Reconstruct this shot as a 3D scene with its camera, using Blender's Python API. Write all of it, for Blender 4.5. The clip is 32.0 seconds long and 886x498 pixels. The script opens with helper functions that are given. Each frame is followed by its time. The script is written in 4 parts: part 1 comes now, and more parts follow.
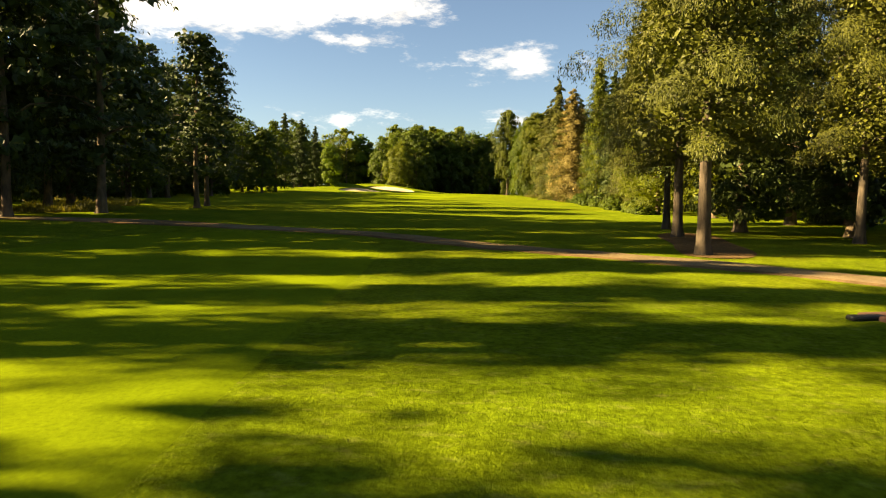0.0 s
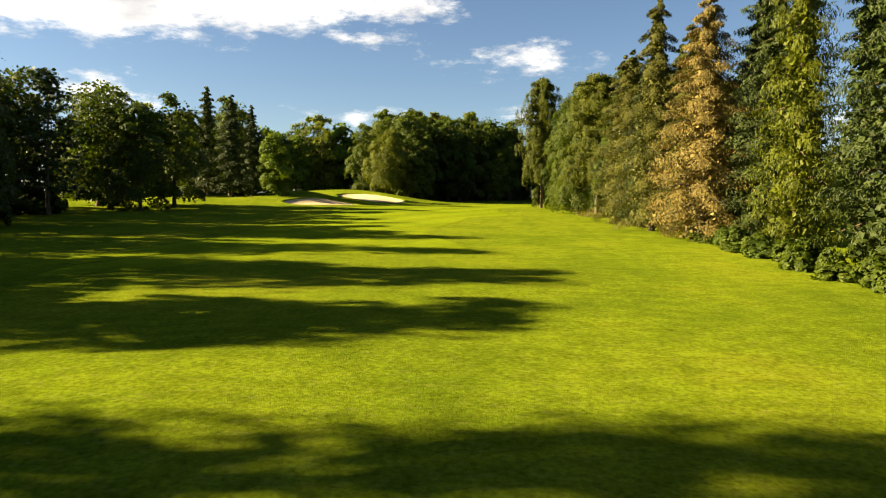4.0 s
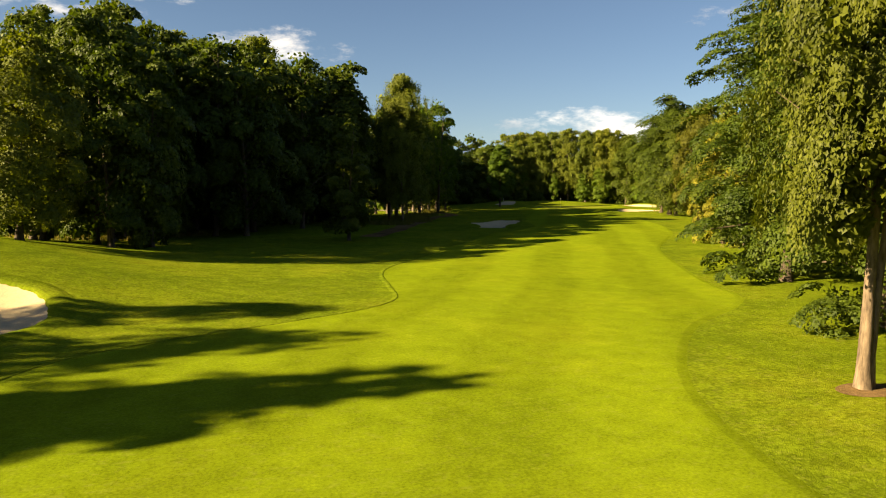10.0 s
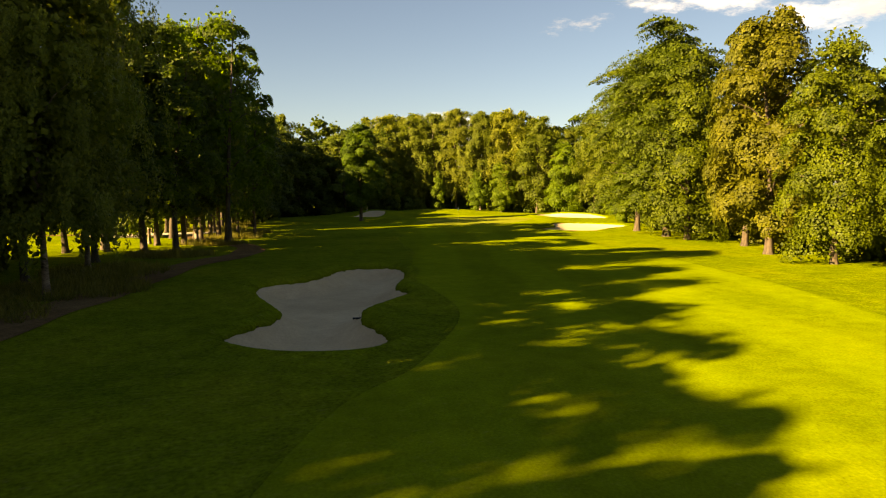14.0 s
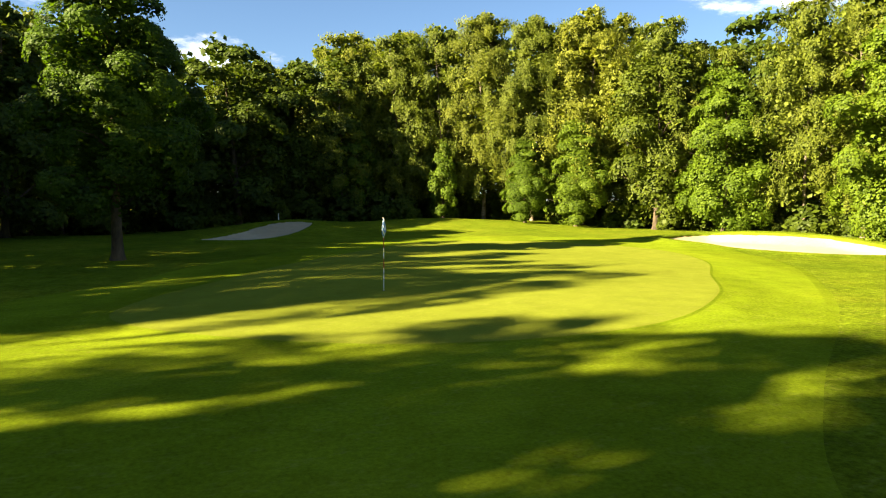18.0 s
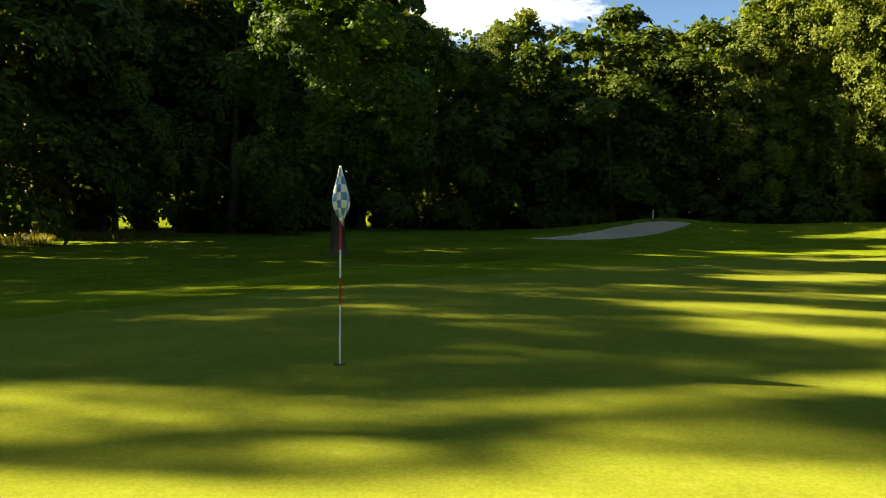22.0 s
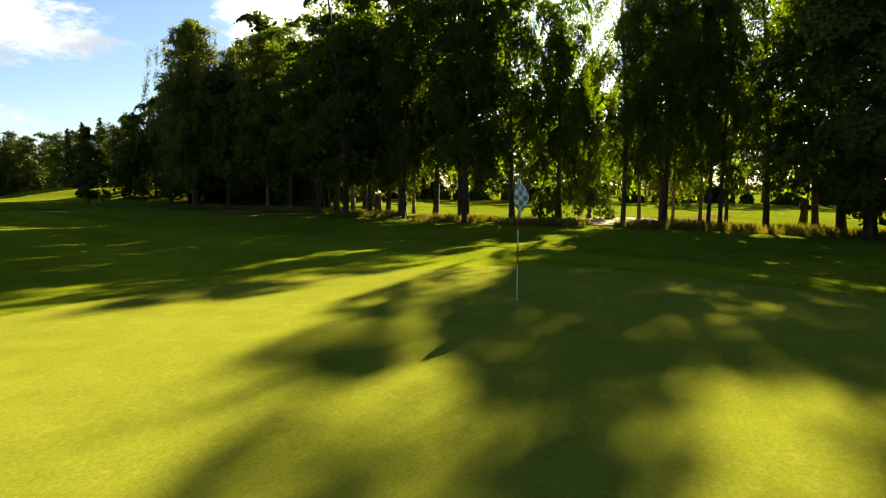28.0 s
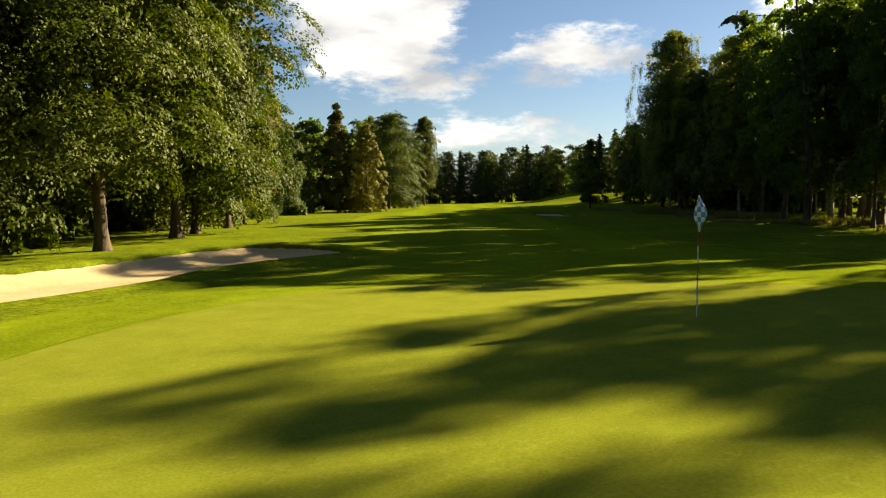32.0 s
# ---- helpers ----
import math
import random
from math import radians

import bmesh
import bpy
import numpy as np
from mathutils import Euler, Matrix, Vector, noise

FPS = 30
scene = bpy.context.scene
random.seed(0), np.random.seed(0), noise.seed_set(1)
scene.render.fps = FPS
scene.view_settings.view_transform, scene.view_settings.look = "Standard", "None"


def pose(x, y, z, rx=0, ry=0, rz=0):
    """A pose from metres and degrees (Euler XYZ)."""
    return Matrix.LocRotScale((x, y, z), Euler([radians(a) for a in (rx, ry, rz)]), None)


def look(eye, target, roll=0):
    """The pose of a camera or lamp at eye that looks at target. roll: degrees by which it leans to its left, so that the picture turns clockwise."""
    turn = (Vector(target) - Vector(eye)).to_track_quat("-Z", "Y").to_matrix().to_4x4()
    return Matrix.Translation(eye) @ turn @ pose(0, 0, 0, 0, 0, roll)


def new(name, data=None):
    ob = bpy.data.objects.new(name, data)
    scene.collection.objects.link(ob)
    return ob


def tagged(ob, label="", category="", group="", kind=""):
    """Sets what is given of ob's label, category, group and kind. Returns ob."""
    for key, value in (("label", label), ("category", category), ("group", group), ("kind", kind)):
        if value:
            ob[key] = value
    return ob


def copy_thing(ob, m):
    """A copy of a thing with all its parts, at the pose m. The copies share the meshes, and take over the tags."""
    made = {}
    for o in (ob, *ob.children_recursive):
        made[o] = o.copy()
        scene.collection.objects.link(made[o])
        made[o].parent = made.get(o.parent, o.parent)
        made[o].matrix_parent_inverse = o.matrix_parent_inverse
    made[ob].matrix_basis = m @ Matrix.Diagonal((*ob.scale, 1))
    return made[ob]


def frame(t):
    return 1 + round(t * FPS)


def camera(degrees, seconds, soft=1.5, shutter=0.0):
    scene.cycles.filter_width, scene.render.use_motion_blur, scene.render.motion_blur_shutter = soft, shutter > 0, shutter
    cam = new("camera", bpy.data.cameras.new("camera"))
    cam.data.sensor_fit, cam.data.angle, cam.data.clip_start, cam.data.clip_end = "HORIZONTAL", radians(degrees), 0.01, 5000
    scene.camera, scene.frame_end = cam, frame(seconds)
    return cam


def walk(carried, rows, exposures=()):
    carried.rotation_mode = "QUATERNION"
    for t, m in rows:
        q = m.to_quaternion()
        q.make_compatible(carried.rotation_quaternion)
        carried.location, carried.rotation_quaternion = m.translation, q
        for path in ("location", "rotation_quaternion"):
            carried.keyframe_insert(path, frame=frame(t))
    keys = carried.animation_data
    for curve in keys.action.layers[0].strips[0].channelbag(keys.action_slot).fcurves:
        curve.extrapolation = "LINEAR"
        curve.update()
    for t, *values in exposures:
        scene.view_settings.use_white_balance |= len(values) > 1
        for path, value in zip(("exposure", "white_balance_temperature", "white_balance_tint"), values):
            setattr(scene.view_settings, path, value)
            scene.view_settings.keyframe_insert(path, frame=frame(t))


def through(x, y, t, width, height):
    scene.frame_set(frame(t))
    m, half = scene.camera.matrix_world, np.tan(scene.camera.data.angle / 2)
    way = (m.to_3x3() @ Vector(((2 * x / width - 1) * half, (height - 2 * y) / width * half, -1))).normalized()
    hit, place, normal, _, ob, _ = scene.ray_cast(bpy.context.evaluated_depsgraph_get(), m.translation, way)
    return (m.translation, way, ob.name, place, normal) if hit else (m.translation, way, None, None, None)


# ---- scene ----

# ------------------------------------------------------------------ camera
cam = camera(64.1, 32.0, soft=1.1, shutter=0.05)
PATH = [
    (0, (0.00, 0.00, -2.54), (-0.02, 9.98, -3.248), 0.95),
    (0.5, (0.35, 6.45, -2.12), (0.33, 16.42, -2.826), 1.05),
    (1, (0.72, 13.24, -1.69), (0.68, 23.22, -2.399), 1.05),
    (1.5, (1.23, 19.07, -1.25), (1.15, 29.05, -1.956), 0.83),
    (2, (1.15, 25.64, -0.99), (1.05, 35.61, -1.702), 0.99),
    (2.5, (1.44, 32.81, -0.72), (1.32, 42.79, -1.440), 0.90),
    (3, (1.82, 40.52, -0.44), (1.66, 50.49, -1.167), 0.85),
    (3.5, (1.82, 48.61, -0.14), (1.63, 58.59, -0.870), 0.75),
    (5.5, (1.95, 84.91, 1.32), (1.65, 94.87, 0.490), 0.46),
    (6, (1.87, 95.20, 1.63), (1.55, 105.16, 0.775), 0.37),
    (6.5, (1.85, 105.32, 2.00), (1.52, 115.27, 1.124), 0.33),
    (7, (1.60, 114.99, 2.53), (1.37, 124.95, 1.662), 0.45),
    (7.5, (1.24, 123.49, 3.05), (1.22, 133.45, 2.183), 0.38),
    (8, (0.46, 130.61, 3.42), (0.96, 140.56, 2.554), 0.40),
    (8.5, (-0.46, 136.85, 3.61), (0.77, 146.74, 2.749), 0.33),
    (9, (-1.31, 142.85, 3.72), (0.63, 152.62, 2.850), 0.21),
    (9.5, (-1.92, 148.63, 3.78), (0.73, 158.23, 2.914), 0.21),
    (10, (-2.21, 152.78, 3.80), (1.00, 162.22, 2.965), 0.42),
    (10.5, (-2.14, 157.51, 3.78), (1.65, 166.73, 2.972), 0.58),
    (11, (-1.78, 162.07, 3.88), (2.54, 171.05, 3.084), 0.59),
    (11.5, (-0.62, 167.21, 4.01), (4.08, 176.00, 3.215), 0.46),
    (12, (1.89, 173.44, 4.10), (6.72, 182.17, 3.302), 0.19),
    (12.5, (6.29, 182.06, 4.03), (11.13, 190.77, 3.254), -0.22),
    (13, (11.94, 191.91, 3.90), (16.79, 200.62, 3.134), -0.34),
    (13.5, (18.33, 202.38, 3.90), (23.21, 211.07, 3.134), -0.38),
    (14, (24.91, 213.06, 3.85), (29.81, 221.74, 3.082), -0.13),
    (14.5, (31.77, 223.83, 3.52), (36.68, 232.51, 2.775), 0.01),
    (16.5, (60.22, 266.71, 3.49), (65.10, 275.41, 2.789), 0.30),
    (17, (64.09, 272.65, 3.22), (68.86, 281.41, 2.521), 0.30),
    (17.5, (67.57, 277.79, 2.85), (72.09, 286.69, 2.164), 0.25),
    (18, (70.67, 282.17, 2.60), (74.76, 291.27, 1.913), 0.19),
    (18.5, (72.42, 284.51, 2.40), (76.15, 293.76, 1.715), 0.16),
    (19, (73.79, 286.24, 2.25), (77.14, 295.63, 1.559), 0.16),
    (19.5, (75.02, 287.81, 2.15), (77.86, 297.37, 1.453), 0.09),
    (20, (76.23, 289.45, 2.03), (78.25, 299.22, 1.339), 0.13),
    (20.5, (77.37, 290.92, 1.95), (78.49, 300.84, 1.262), 0.19),
    (21, (78.45, 292.33, 1.84), (78.65, 302.30, 1.160), 0.28),
    (21.5, (79.46, 293.60, 1.74), (78.54, 303.53, 1.080), 0.35),
    (22, (80.38, 294.71, 1.71), (78.18, 304.45, 1.047), 0.79),
    (22.5, (81.29, 295.56, 1.69), (77.73, 304.88, 1.007), 0.98),
    (23, (82.24, 296.25, 1.68), (77.32, 304.94, 0.971), 1.12),
    (23.5, (83.24, 296.85, 1.69), (77.03, 304.65, 0.943), 1.15),
    (24, (84.20, 297.47, 1.69), (76.85, 304.20, 0.910), 0.95),
    (24.5, (85.08, 298.14, 1.71), (76.80, 303.69, 0.894), 0.91),
    (25, (85.94, 298.89, 1.70), (76.96, 303.22, 0.887), 0.79),
    (25.5, (86.92, 299.74, 1.72), (77.43, 302.76, 0.894), 0.65),
    (27.5, (89.44, 304.01, 1.93), (79.76, 301.65, 1.034), 0.36),
    (28, (89.64, 305.04, 1.96), (80.32, 301.52, 1.060), 0.34),
    (28.5, (89.76, 306.00, 1.88), (80.89, 301.47, 1.004), 0.37),
    (29, (89.76, 306.87, 1.91), (81.41, 301.44, 1.042), 0.31),
    (29.5, (89.44, 307.71, 2.03), (81.67, 301.49, 1.159), 0.18),
    (30, (88.95, 308.46, 2.14), (81.78, 301.54, 1.263), 0.04),
    (30.5, (88.56, 309.16, 2.18), (82.05, 301.62, 1.305), -0.18),
    (31, (88.14, 309.66, 2.20), (82.29, 301.60, 1.337), -0.33),
    (31.5, (87.85, 310.13, 2.23), (82.55, 301.70, 1.379), -0.43),
    (32, (87.46, 310.68, 2.23), (82.73, 301.92, 1.383), -0.51),
]
EXPOSURES = [(0.0, 2.85, 7900, 10), (1.6, 2.92, 7300, 10), (3.0, 2.75, 7100, 10), (6.0, 2.22, 6800, 10), (9.0, 2.27, 6700, 10), (11.0, 2.32, 8600, 14), (12.5, 2.45, 10400, 17), (14.2, 2.80, 10000, 15),
             (17.0, 3.0, 6500, 8), (20.0, 3.08, 6600, 7), (22.0, 2.98, 6700, 6), (24.0, 3.40, 6900, 6), (25.5, 3.22, 7300, 9), (28.0, 2.62, 6800, 8), (29.2, 2.35, 6500, 8), (30.3, 2.25, 6600, 9), (32.0, 2.25, 6900, 9)]
walk(cam, [(t, look(eye, target, roll)) for t, eye, target, roll in PATH], EXPOSURES)

# ------------------------------------------------------------------ sun and sky
SUN_SIDE, SUN_HEIGHT = radians(92.0), radians(23.5)   # to the left of +y, above the horizon
SUN_DIR = Vector((-math.sin(SUN_SIDE) * math.cos(SUN_HEIGHT), math.cos(SUN_SIDE) * math.cos(SUN_HEIGHT), math.sin(SUN_HEIGHT)))
sun = new("sun", bpy.data.lights.new("sun", "SUN"))
sun.data.energy, sun.data.angle, sun.data.color = 5.0, radians(0.6), (1.0, 0.82, 0.50)
sun.matrix_world = look(SUN_DIR * 400, (0, 0, 0))
world = bpy.data.worlds.new("sky")
scene.world = world
world.use_nodes = True
wt = world.node_tree
sky = wt.nodes.new("ShaderNodeTexSky")
sky.sky_type, sky.sun_disc, sky.air_density, sky.ozone_density, sky.dust_density = "NISHITA", False, 0.85, 3.2, 0.4
sky.sun_elevation, sky.sun_rotation = SUN_HEIGHT, -SUN_SIDE


def calc(op, a, b=0.0, c=0.0):
    n = wt.nodes.new("ShaderNodeMath")
    n.operation = op
    for k, v in enumerate((a, b, c)):
        if isinstance(v, (int, float)):
            n.inputs[k].default_value = v
        else:
            wt.links.new(v, n.inputs[k])
    return n.outputs[0]


# Clouds: where they stand (degrees to the left of +y, above the horizon) and half their width and height.
# The entry at 116 paints white haze near the sun, 147 low haze.
CLOUDS = [(31, 18.8, 33, 7.0), (27, 12.9, 11, 2.3), (16, 13.6, 10, 1.7), (8, 14.8, 9, 1.8), (9.5, 12.3, 3.2, 0.5), (-5.1, 10.5, 5.4, 1.2), (8.5, 6.3, 3.4, 0.7), (27, 7.0, 4, 1.5), (-5.5, 6.2, 2.5, 0.6),
          (-49.5, 14.8, 5.8, 1.5), (-40, 13.0, 1.6, 0.5), (-31, 4.9, 5.5, 1.1), (-58, 12.5, 4, 1.2), (157, 13.0, 7.4, 5.6), (153, 8.4, 4.4, 1.9),
          (141.3, 10.2, 6.0, 2.3), (147, 4.4, 8, 1.6), (116, 14, 12, 9), (172, 18, 8, 4)]
coords = wt.nodes.new("ShaderNodeTexCoord")
axes = wt.nodes.new("ShaderNodeSeparateXYZ")
wt.links.new(coords.outputs["Generated"], axes.inputs[0])
side = calc("MULTIPLY", calc("ARCTAN2", calc("MULTIPLY", axes.outputs[0], -1.0), axes.outputs[1]), 57.29578)
lift = calc("MULTIPLY", calc("ARCSINE", axes.outputs[2]), 57.29578)
body = -9.0
for k, (az, el, wide, high) in enumerate(CLOUDS):
    u = calc("DIVIDE", calc("SUBTRACT", side, az), wide)
    v = calc("DIVIDE", calc("SUBTRACT", lift, el), high)
    one = calc("MULTIPLY", calc("SUBTRACT", 1.0, calc("SQRT", calc("ADD", calc("MULTIPLY", u, u), calc("MULTIPLY", v, v)))), high)
    body = calc("MAXIMUM", one, body)
stretch = wt.nodes.new("ShaderNodeMapping")
stretch.inputs["Scale"].default_value = (1, 1, 2.6)
wt.links.new(coords.outputs["Generated"], stretch.inputs[0])
puffs = wt.nodes.new("ShaderNodeTexNoise")
puffs.inputs["Scale"].default_value, puffs.inputs["Detail"].default_value, puffs.inputs["Roughness"].default_value = 15.0, 10.0, 0.66
wt.links.new(stretch.outputs[0], puffs.inputs["Vector"])
wisps = wt.nodes.new("ShaderNodeTexNoise")
wisps.inputs["Scale"].default_value, wisps.inputs["Detail"].default_value = 6.0, 7.0
wt.links.new(stretch.outputs[0], wisps.inputs["Vector"])
depth = calc("ADD", calc("MAXIMUM", body, -1.6), calc("MULTIPLY", calc("SUBTRACT", puffs.outputs[0], 0.5), 5.5))
thick = wt.nodes.new("ShaderNodeMapRange")
thick.interpolation_type = "SMOOTHSTEP"
thick.inputs[1].default_value, thick.inputs[2].default_value = -0.2, 1.5
wt.links.new(depth, thick.inputs[0])
grey = wt.nodes.new("ShaderNodeValToRGB")
grey.color_ramp.elements[0].position, grey.color_ramp.elements[0].color = 0.40, (12.0, 11.7, 11.2, 1)
grey.color_ramp.elements[1].position, grey.color_ramp.elements[1].color = 0.66, (5.2, 5.3, 5.6, 1)
wt.links.new(wisps.outputs[0], grey.inputs[0])
cover = wt.nodes.new("ShaderNodeMix")
cover.data_type = "RGBA"
wt.links.new(calc("MULTIPLY", thick.outputs[0], 0.93), cover.inputs[0])
wt.links.new(sky.outputs[0], cover.inputs[6])
wt.links.new(grey.outputs[0], cover.inputs[7])
wt.links.new(cover.outputs[2], wt.nodes["Background"].inputs[0])
wt.nodes["Background"].inputs[1].default_value = 0.0255


# ------------------------------------------------------------------ materials
def mat(name, rough=0.8):
    m = bpy.data.materials.new(name)
    m.use_nodes = True
    b = m.node_tree.nodes["Principled BSDF"]
    b.inputs["Roughness"].default_value = rough
    b.inputs["Specular IOR Level"].default_value = 0.25
    return m, m.node_tree, b


def ramp(nt, fac, stops):
    r = nt.nodes.new("ShaderNodeValToRGB")
    while len(r.color_ramp.elements) < len(stops):
        r.color_ramp.elements.new(0.5)
    for e, (p, c) in zip(r.color_ramp.elements, stops):
        e.position, e.color = p, (*c, 1)
    nt.links.new(fac, r.inputs[0])
    return r.outputs[0]


def noisy(nt, scale, detail=4, rough=0.6, stretch=(1, 1, 1), coords="Object"):
    tc, mp, n = nt.nodes.new("ShaderNodeTexCoord"), nt.nodes.new("ShaderNodeMapping"), nt.nodes.new("ShaderNodeTexNoise")
    mp.inputs["Scale"].default_value = stretch
    n.inputs["Scale"].default_value, n.inputs["Detail"].default_value, n.inputs["Roughness"].default_value = scale, detail, rough
    nt.links.new(tc.outputs[coords], mp.inputs[0])
    nt.links.new(mp.outputs[0], n.inputs["Vector"])
    return n.outputs[0]


def mixed(nt, a, b, fac, kind="MIX"):
    m = nt.nodes.new("ShaderNodeMix")
    m.data_type, m.blend_type = "RGBA", kind
    for k, v in ((0, fac), (6, a), (7, b)):
        if isinstance(v, (int, float)):
            m.inputs[k].default_value = v
        elif isinstance(v, tuple):
            m.inputs[k].default_value = (*v, 1)
        else:
            nt.links.new(v, m.inputs[k])
    return m.outputs[2]


def relief(nt, b, height, strength, distance):
    n = nt.nodes.new("ShaderNodeBump")
    n.inputs["Strength"].default_value, n.inputs["Distance"].default_value = strength, distance
    nt.links.new(height, n.inputs["Height"])
    nt.links.new(n.outputs[0], b.inputs["Normal"])


def turf(name, dark, mid, light, blade, strength, grain=0.35, stripe=0.0, worn=0.0):
    """Mown turf, sand or gravel: broad patches, fine grain, and on fairways faint mowing bands."""
    m, nt, b = mat(name, 0.95)
    b.inputs["Specular IOR Level"].default_value = 0.0
    big = ramp(nt, noisy(nt, 0.16, 6, 0.65), [(0.3, dark), (0.52, mid), (0.75, light)])
    mottle = ramp(nt, noisy(nt, 1.3, 4, 0.6), [(0.3, (1 - grain * 0.45,) * 3), (0.7, (1 + grain * 0.45,) * 3)])
    fine = ramp(nt, noisy(nt, blade, 5, 0.75), [(0.3, (1 - grain,) * 3), (0.7, (1 + grain,) * 3)])
    col = mixed(nt, mixed(nt, big, mottle, 1.0, "MULTIPLY"), fine, 1.0, "MULTIPLY")
    if stripe:
        tc, w = nt.nodes.new("ShaderNodeTexCoord"), nt.nodes.new("ShaderNodeTexWave")
        w.inputs["Scale"].default_value, w.inputs["Distortion"].default_value, w.inputs["Detail"].default_value = 0.055, 2.0, 1.0
        mp = nt.nodes.new("ShaderNodeMapping")
        mp.inputs["Rotation"].default_value = (0, 0, radians(28))
        nt.links.new(tc.outputs["Object"], mp.inputs[0])
        nt.links.new(mp.outputs[0], w.inputs["Vector"])
        col = mixed(nt, col, ramp(nt, w.outputs[1], [(0.3, (1 - stripe,) * 3), (0.7, (1 + stripe,) * 3)]), 1.0, "MULTIPLY")
    if worn:
        patchy = ramp(nt, noisy(nt, 2.2 + blade * 0.12, 5, 0.7, (1.0, 1.8, 1)), [(0.54, (0, 0, 0)), (0.70, (worn,) * 3)])
        col = mixed(nt, col, (0.34, 0.30, 0.10), patchy)
    nt.links.new(col, b.inputs["Base Color"])
    relief(nt, b, noisy(nt, blade * 1.3, 5, 0.8), strength, 0.04)
    return m


def foliage(name, dark, light, through, thin=0.34):
    m, nt, b = mat(name, 0.55)
    b.inputs["Specular IOR Level"].default_value = 0.15
    geo, info = nt.nodes.new("ShaderNodeNewGeometry"), nt.nodes.new("ShaderNodeObjectInfo")
    each = mixed(nt, geo.outputs["Random Per Island"], noisy(nt, 0.7, 3, 0.6), 0.78)
    leaf = ramp(nt, each, [(0.25, [v * 0.62 for v in dark]), (0.78, light)])
    tree = ramp(nt, info.outputs["Random"], [(0.0, (0.78, 0.85, 0.8)), (1.0, (1.2, 1.12, 1.0))])
    col = mixed(nt, leaf, tree, 1.0, "MULTIPLY")
    nt.links.new(col, b.inputs["Base Color"])
    tr, add = nt.nodes.new("ShaderNodeBsdfTranslucent"), nt.nodes.new("ShaderNodeMixShader")
    nt.links.new(mixed(nt, col, through, 1.0, "MULTIPLY"), tr.inputs[0])
    add.inputs[0].default_value = thin
    nt.links.new(b.outputs[0], add.inputs[1])
    nt.links.new(tr.outputs[0], add.inputs[2])
    nt.links.new(add.outputs[0], nt.nodes["Material Output"].inputs[0])
    return m


def bark(name, dark, light, scale, stretch):
    m, nt, b = mat(name, 0.95)
    nt.links.new(ramp(nt, noisy(nt, scale, 6, 0.7, stretch), [(0.35, dark), (0.65, light)]), b.inputs["Base Color"])
    relief(nt, b, noisy(nt, scale * 1.5, 5, 0.7, stretch), 0.8, 0.04)
    return m


ROUGH = turf("rough_grass", (0.0691, 0.1017, 0.0057), (0.1017, 0.1343, 0.0073), (0.1423, 0.1586, 0.0106), 8.0, 0.9, 0.46, 0.0, 0.16)
FAIRWAY = turf("fairway_grass", (0.1017, 0.1400, 0.0065), (0.1237, 0.1627, 0.0073), (0.1505, 0.1830, 0.0089), 14.0, 0.35, 0.30, 0.08, 0.12)
GREEN = turf("green_grass", (0.1260, 0.1476, 0.0150), (0.1440, 0.1656, 0.0170), (0.1620, 0.1800, 0.0200), 30.0, 0.14, 0.22, 0.0, 0.16)
FRINGE = turf("fringe_grass", (0.0935, 0.1343, 0.0065), (0.1139, 0.1505, 0.0073), (0.1343, 0.1668, 0.0089), 14.0, 0.3, 0.22)
SAND = turf("bunker_sand", (0.3700, 0.2880, 0.1750), (0.4400, 0.3480, 0.2150), (0.5100, 0.4080, 0.2580), 9.0, 0.35, 0.14)
GRAVEL = turf("gravel_path", (0.1224, 0.0864, 0.0432), (0.1692, 0.1224, 0.0648), (0.2160, 0.1620, 0.0936), 12.0, 0.6, 0.3)
EARTH = turf("trodden_earth", (0.0792, 0.0490, 0.0216), (0.1260, 0.0792, 0.0360), (0.1728, 0.1152, 0.0540), 9.0, 0.7, 0.35)
SOIL = turf("bare_earth", (0.0360, 0.0274, 0.0158), (0.0612, 0.0446, 0.0259), (0.0864, 0.0648, 0.0360), 12.0, 0.8, 0.35)
PALE = turf("pale_gravel", (0.3024, 0.2592, 0.1944), (0.3744, 0.3240, 0.2520), (0.4320, 0.3816, 0.3024), 12.0, 0.5, 0.2)
LEAF_OAK = foliage("broad_leaves", (0.0260, 0.0470, 0.0040), (0.0900, 0.1240, 0.0110), (1.15, 1.2, 0.3))
LEAF_BIRCH = foliage("birch_leaves", (0.0680, 0.0960, 0.0080), (0.1760, 0.2000, 0.0240), (1.3, 1.4, 0.4))
LEAF_MAPLE = foliage("bright_leaves", (0.0440, 0.0840, 0.0048), (0.1280, 0.1880, 0.0128), (1.4, 1.5, 0.4))
LEAF_AMBER = foliage("yellow_green_leaves", (0.0500, 0.0600, 0.0055), (0.1300, 0.1320, 0.0130), (1.3, 1.3, 0.4))
LEAF_LARCH = foliage("larch_needles", (0.0560, 0.0800, 0.0064), (0.1360, 0.1600, 0.0144), (1.3, 1.3, 0.4))
LEAF_BELT = foliage("sunlit_leaves", (0.0240, 0.0440, 0.0032), (0.0680, 0.1000, 0.0080), (3.6, 3.8, 0.8), 0.48)
LEAF_SUMMER = foliage("summer_leaves", (0.0180, 0.0360, 0.0028), (0.0980, 0.1320, 0.0090), (1.1, 1.2, 0.25))
LEAF_FEATHER = foliage("feathery_leaves", (0.0200, 0.0440, 0.0030), (0.1050, 0.1700, 0.0100), (1.4, 1.5, 0.4), 0.38)
LEAF_DUSK = foliage("deep_green_leaves", (0.0256, 0.0480, 0.0040), (0.0840, 0.1160, 0.0112), (1.05, 1.15, 0.3))
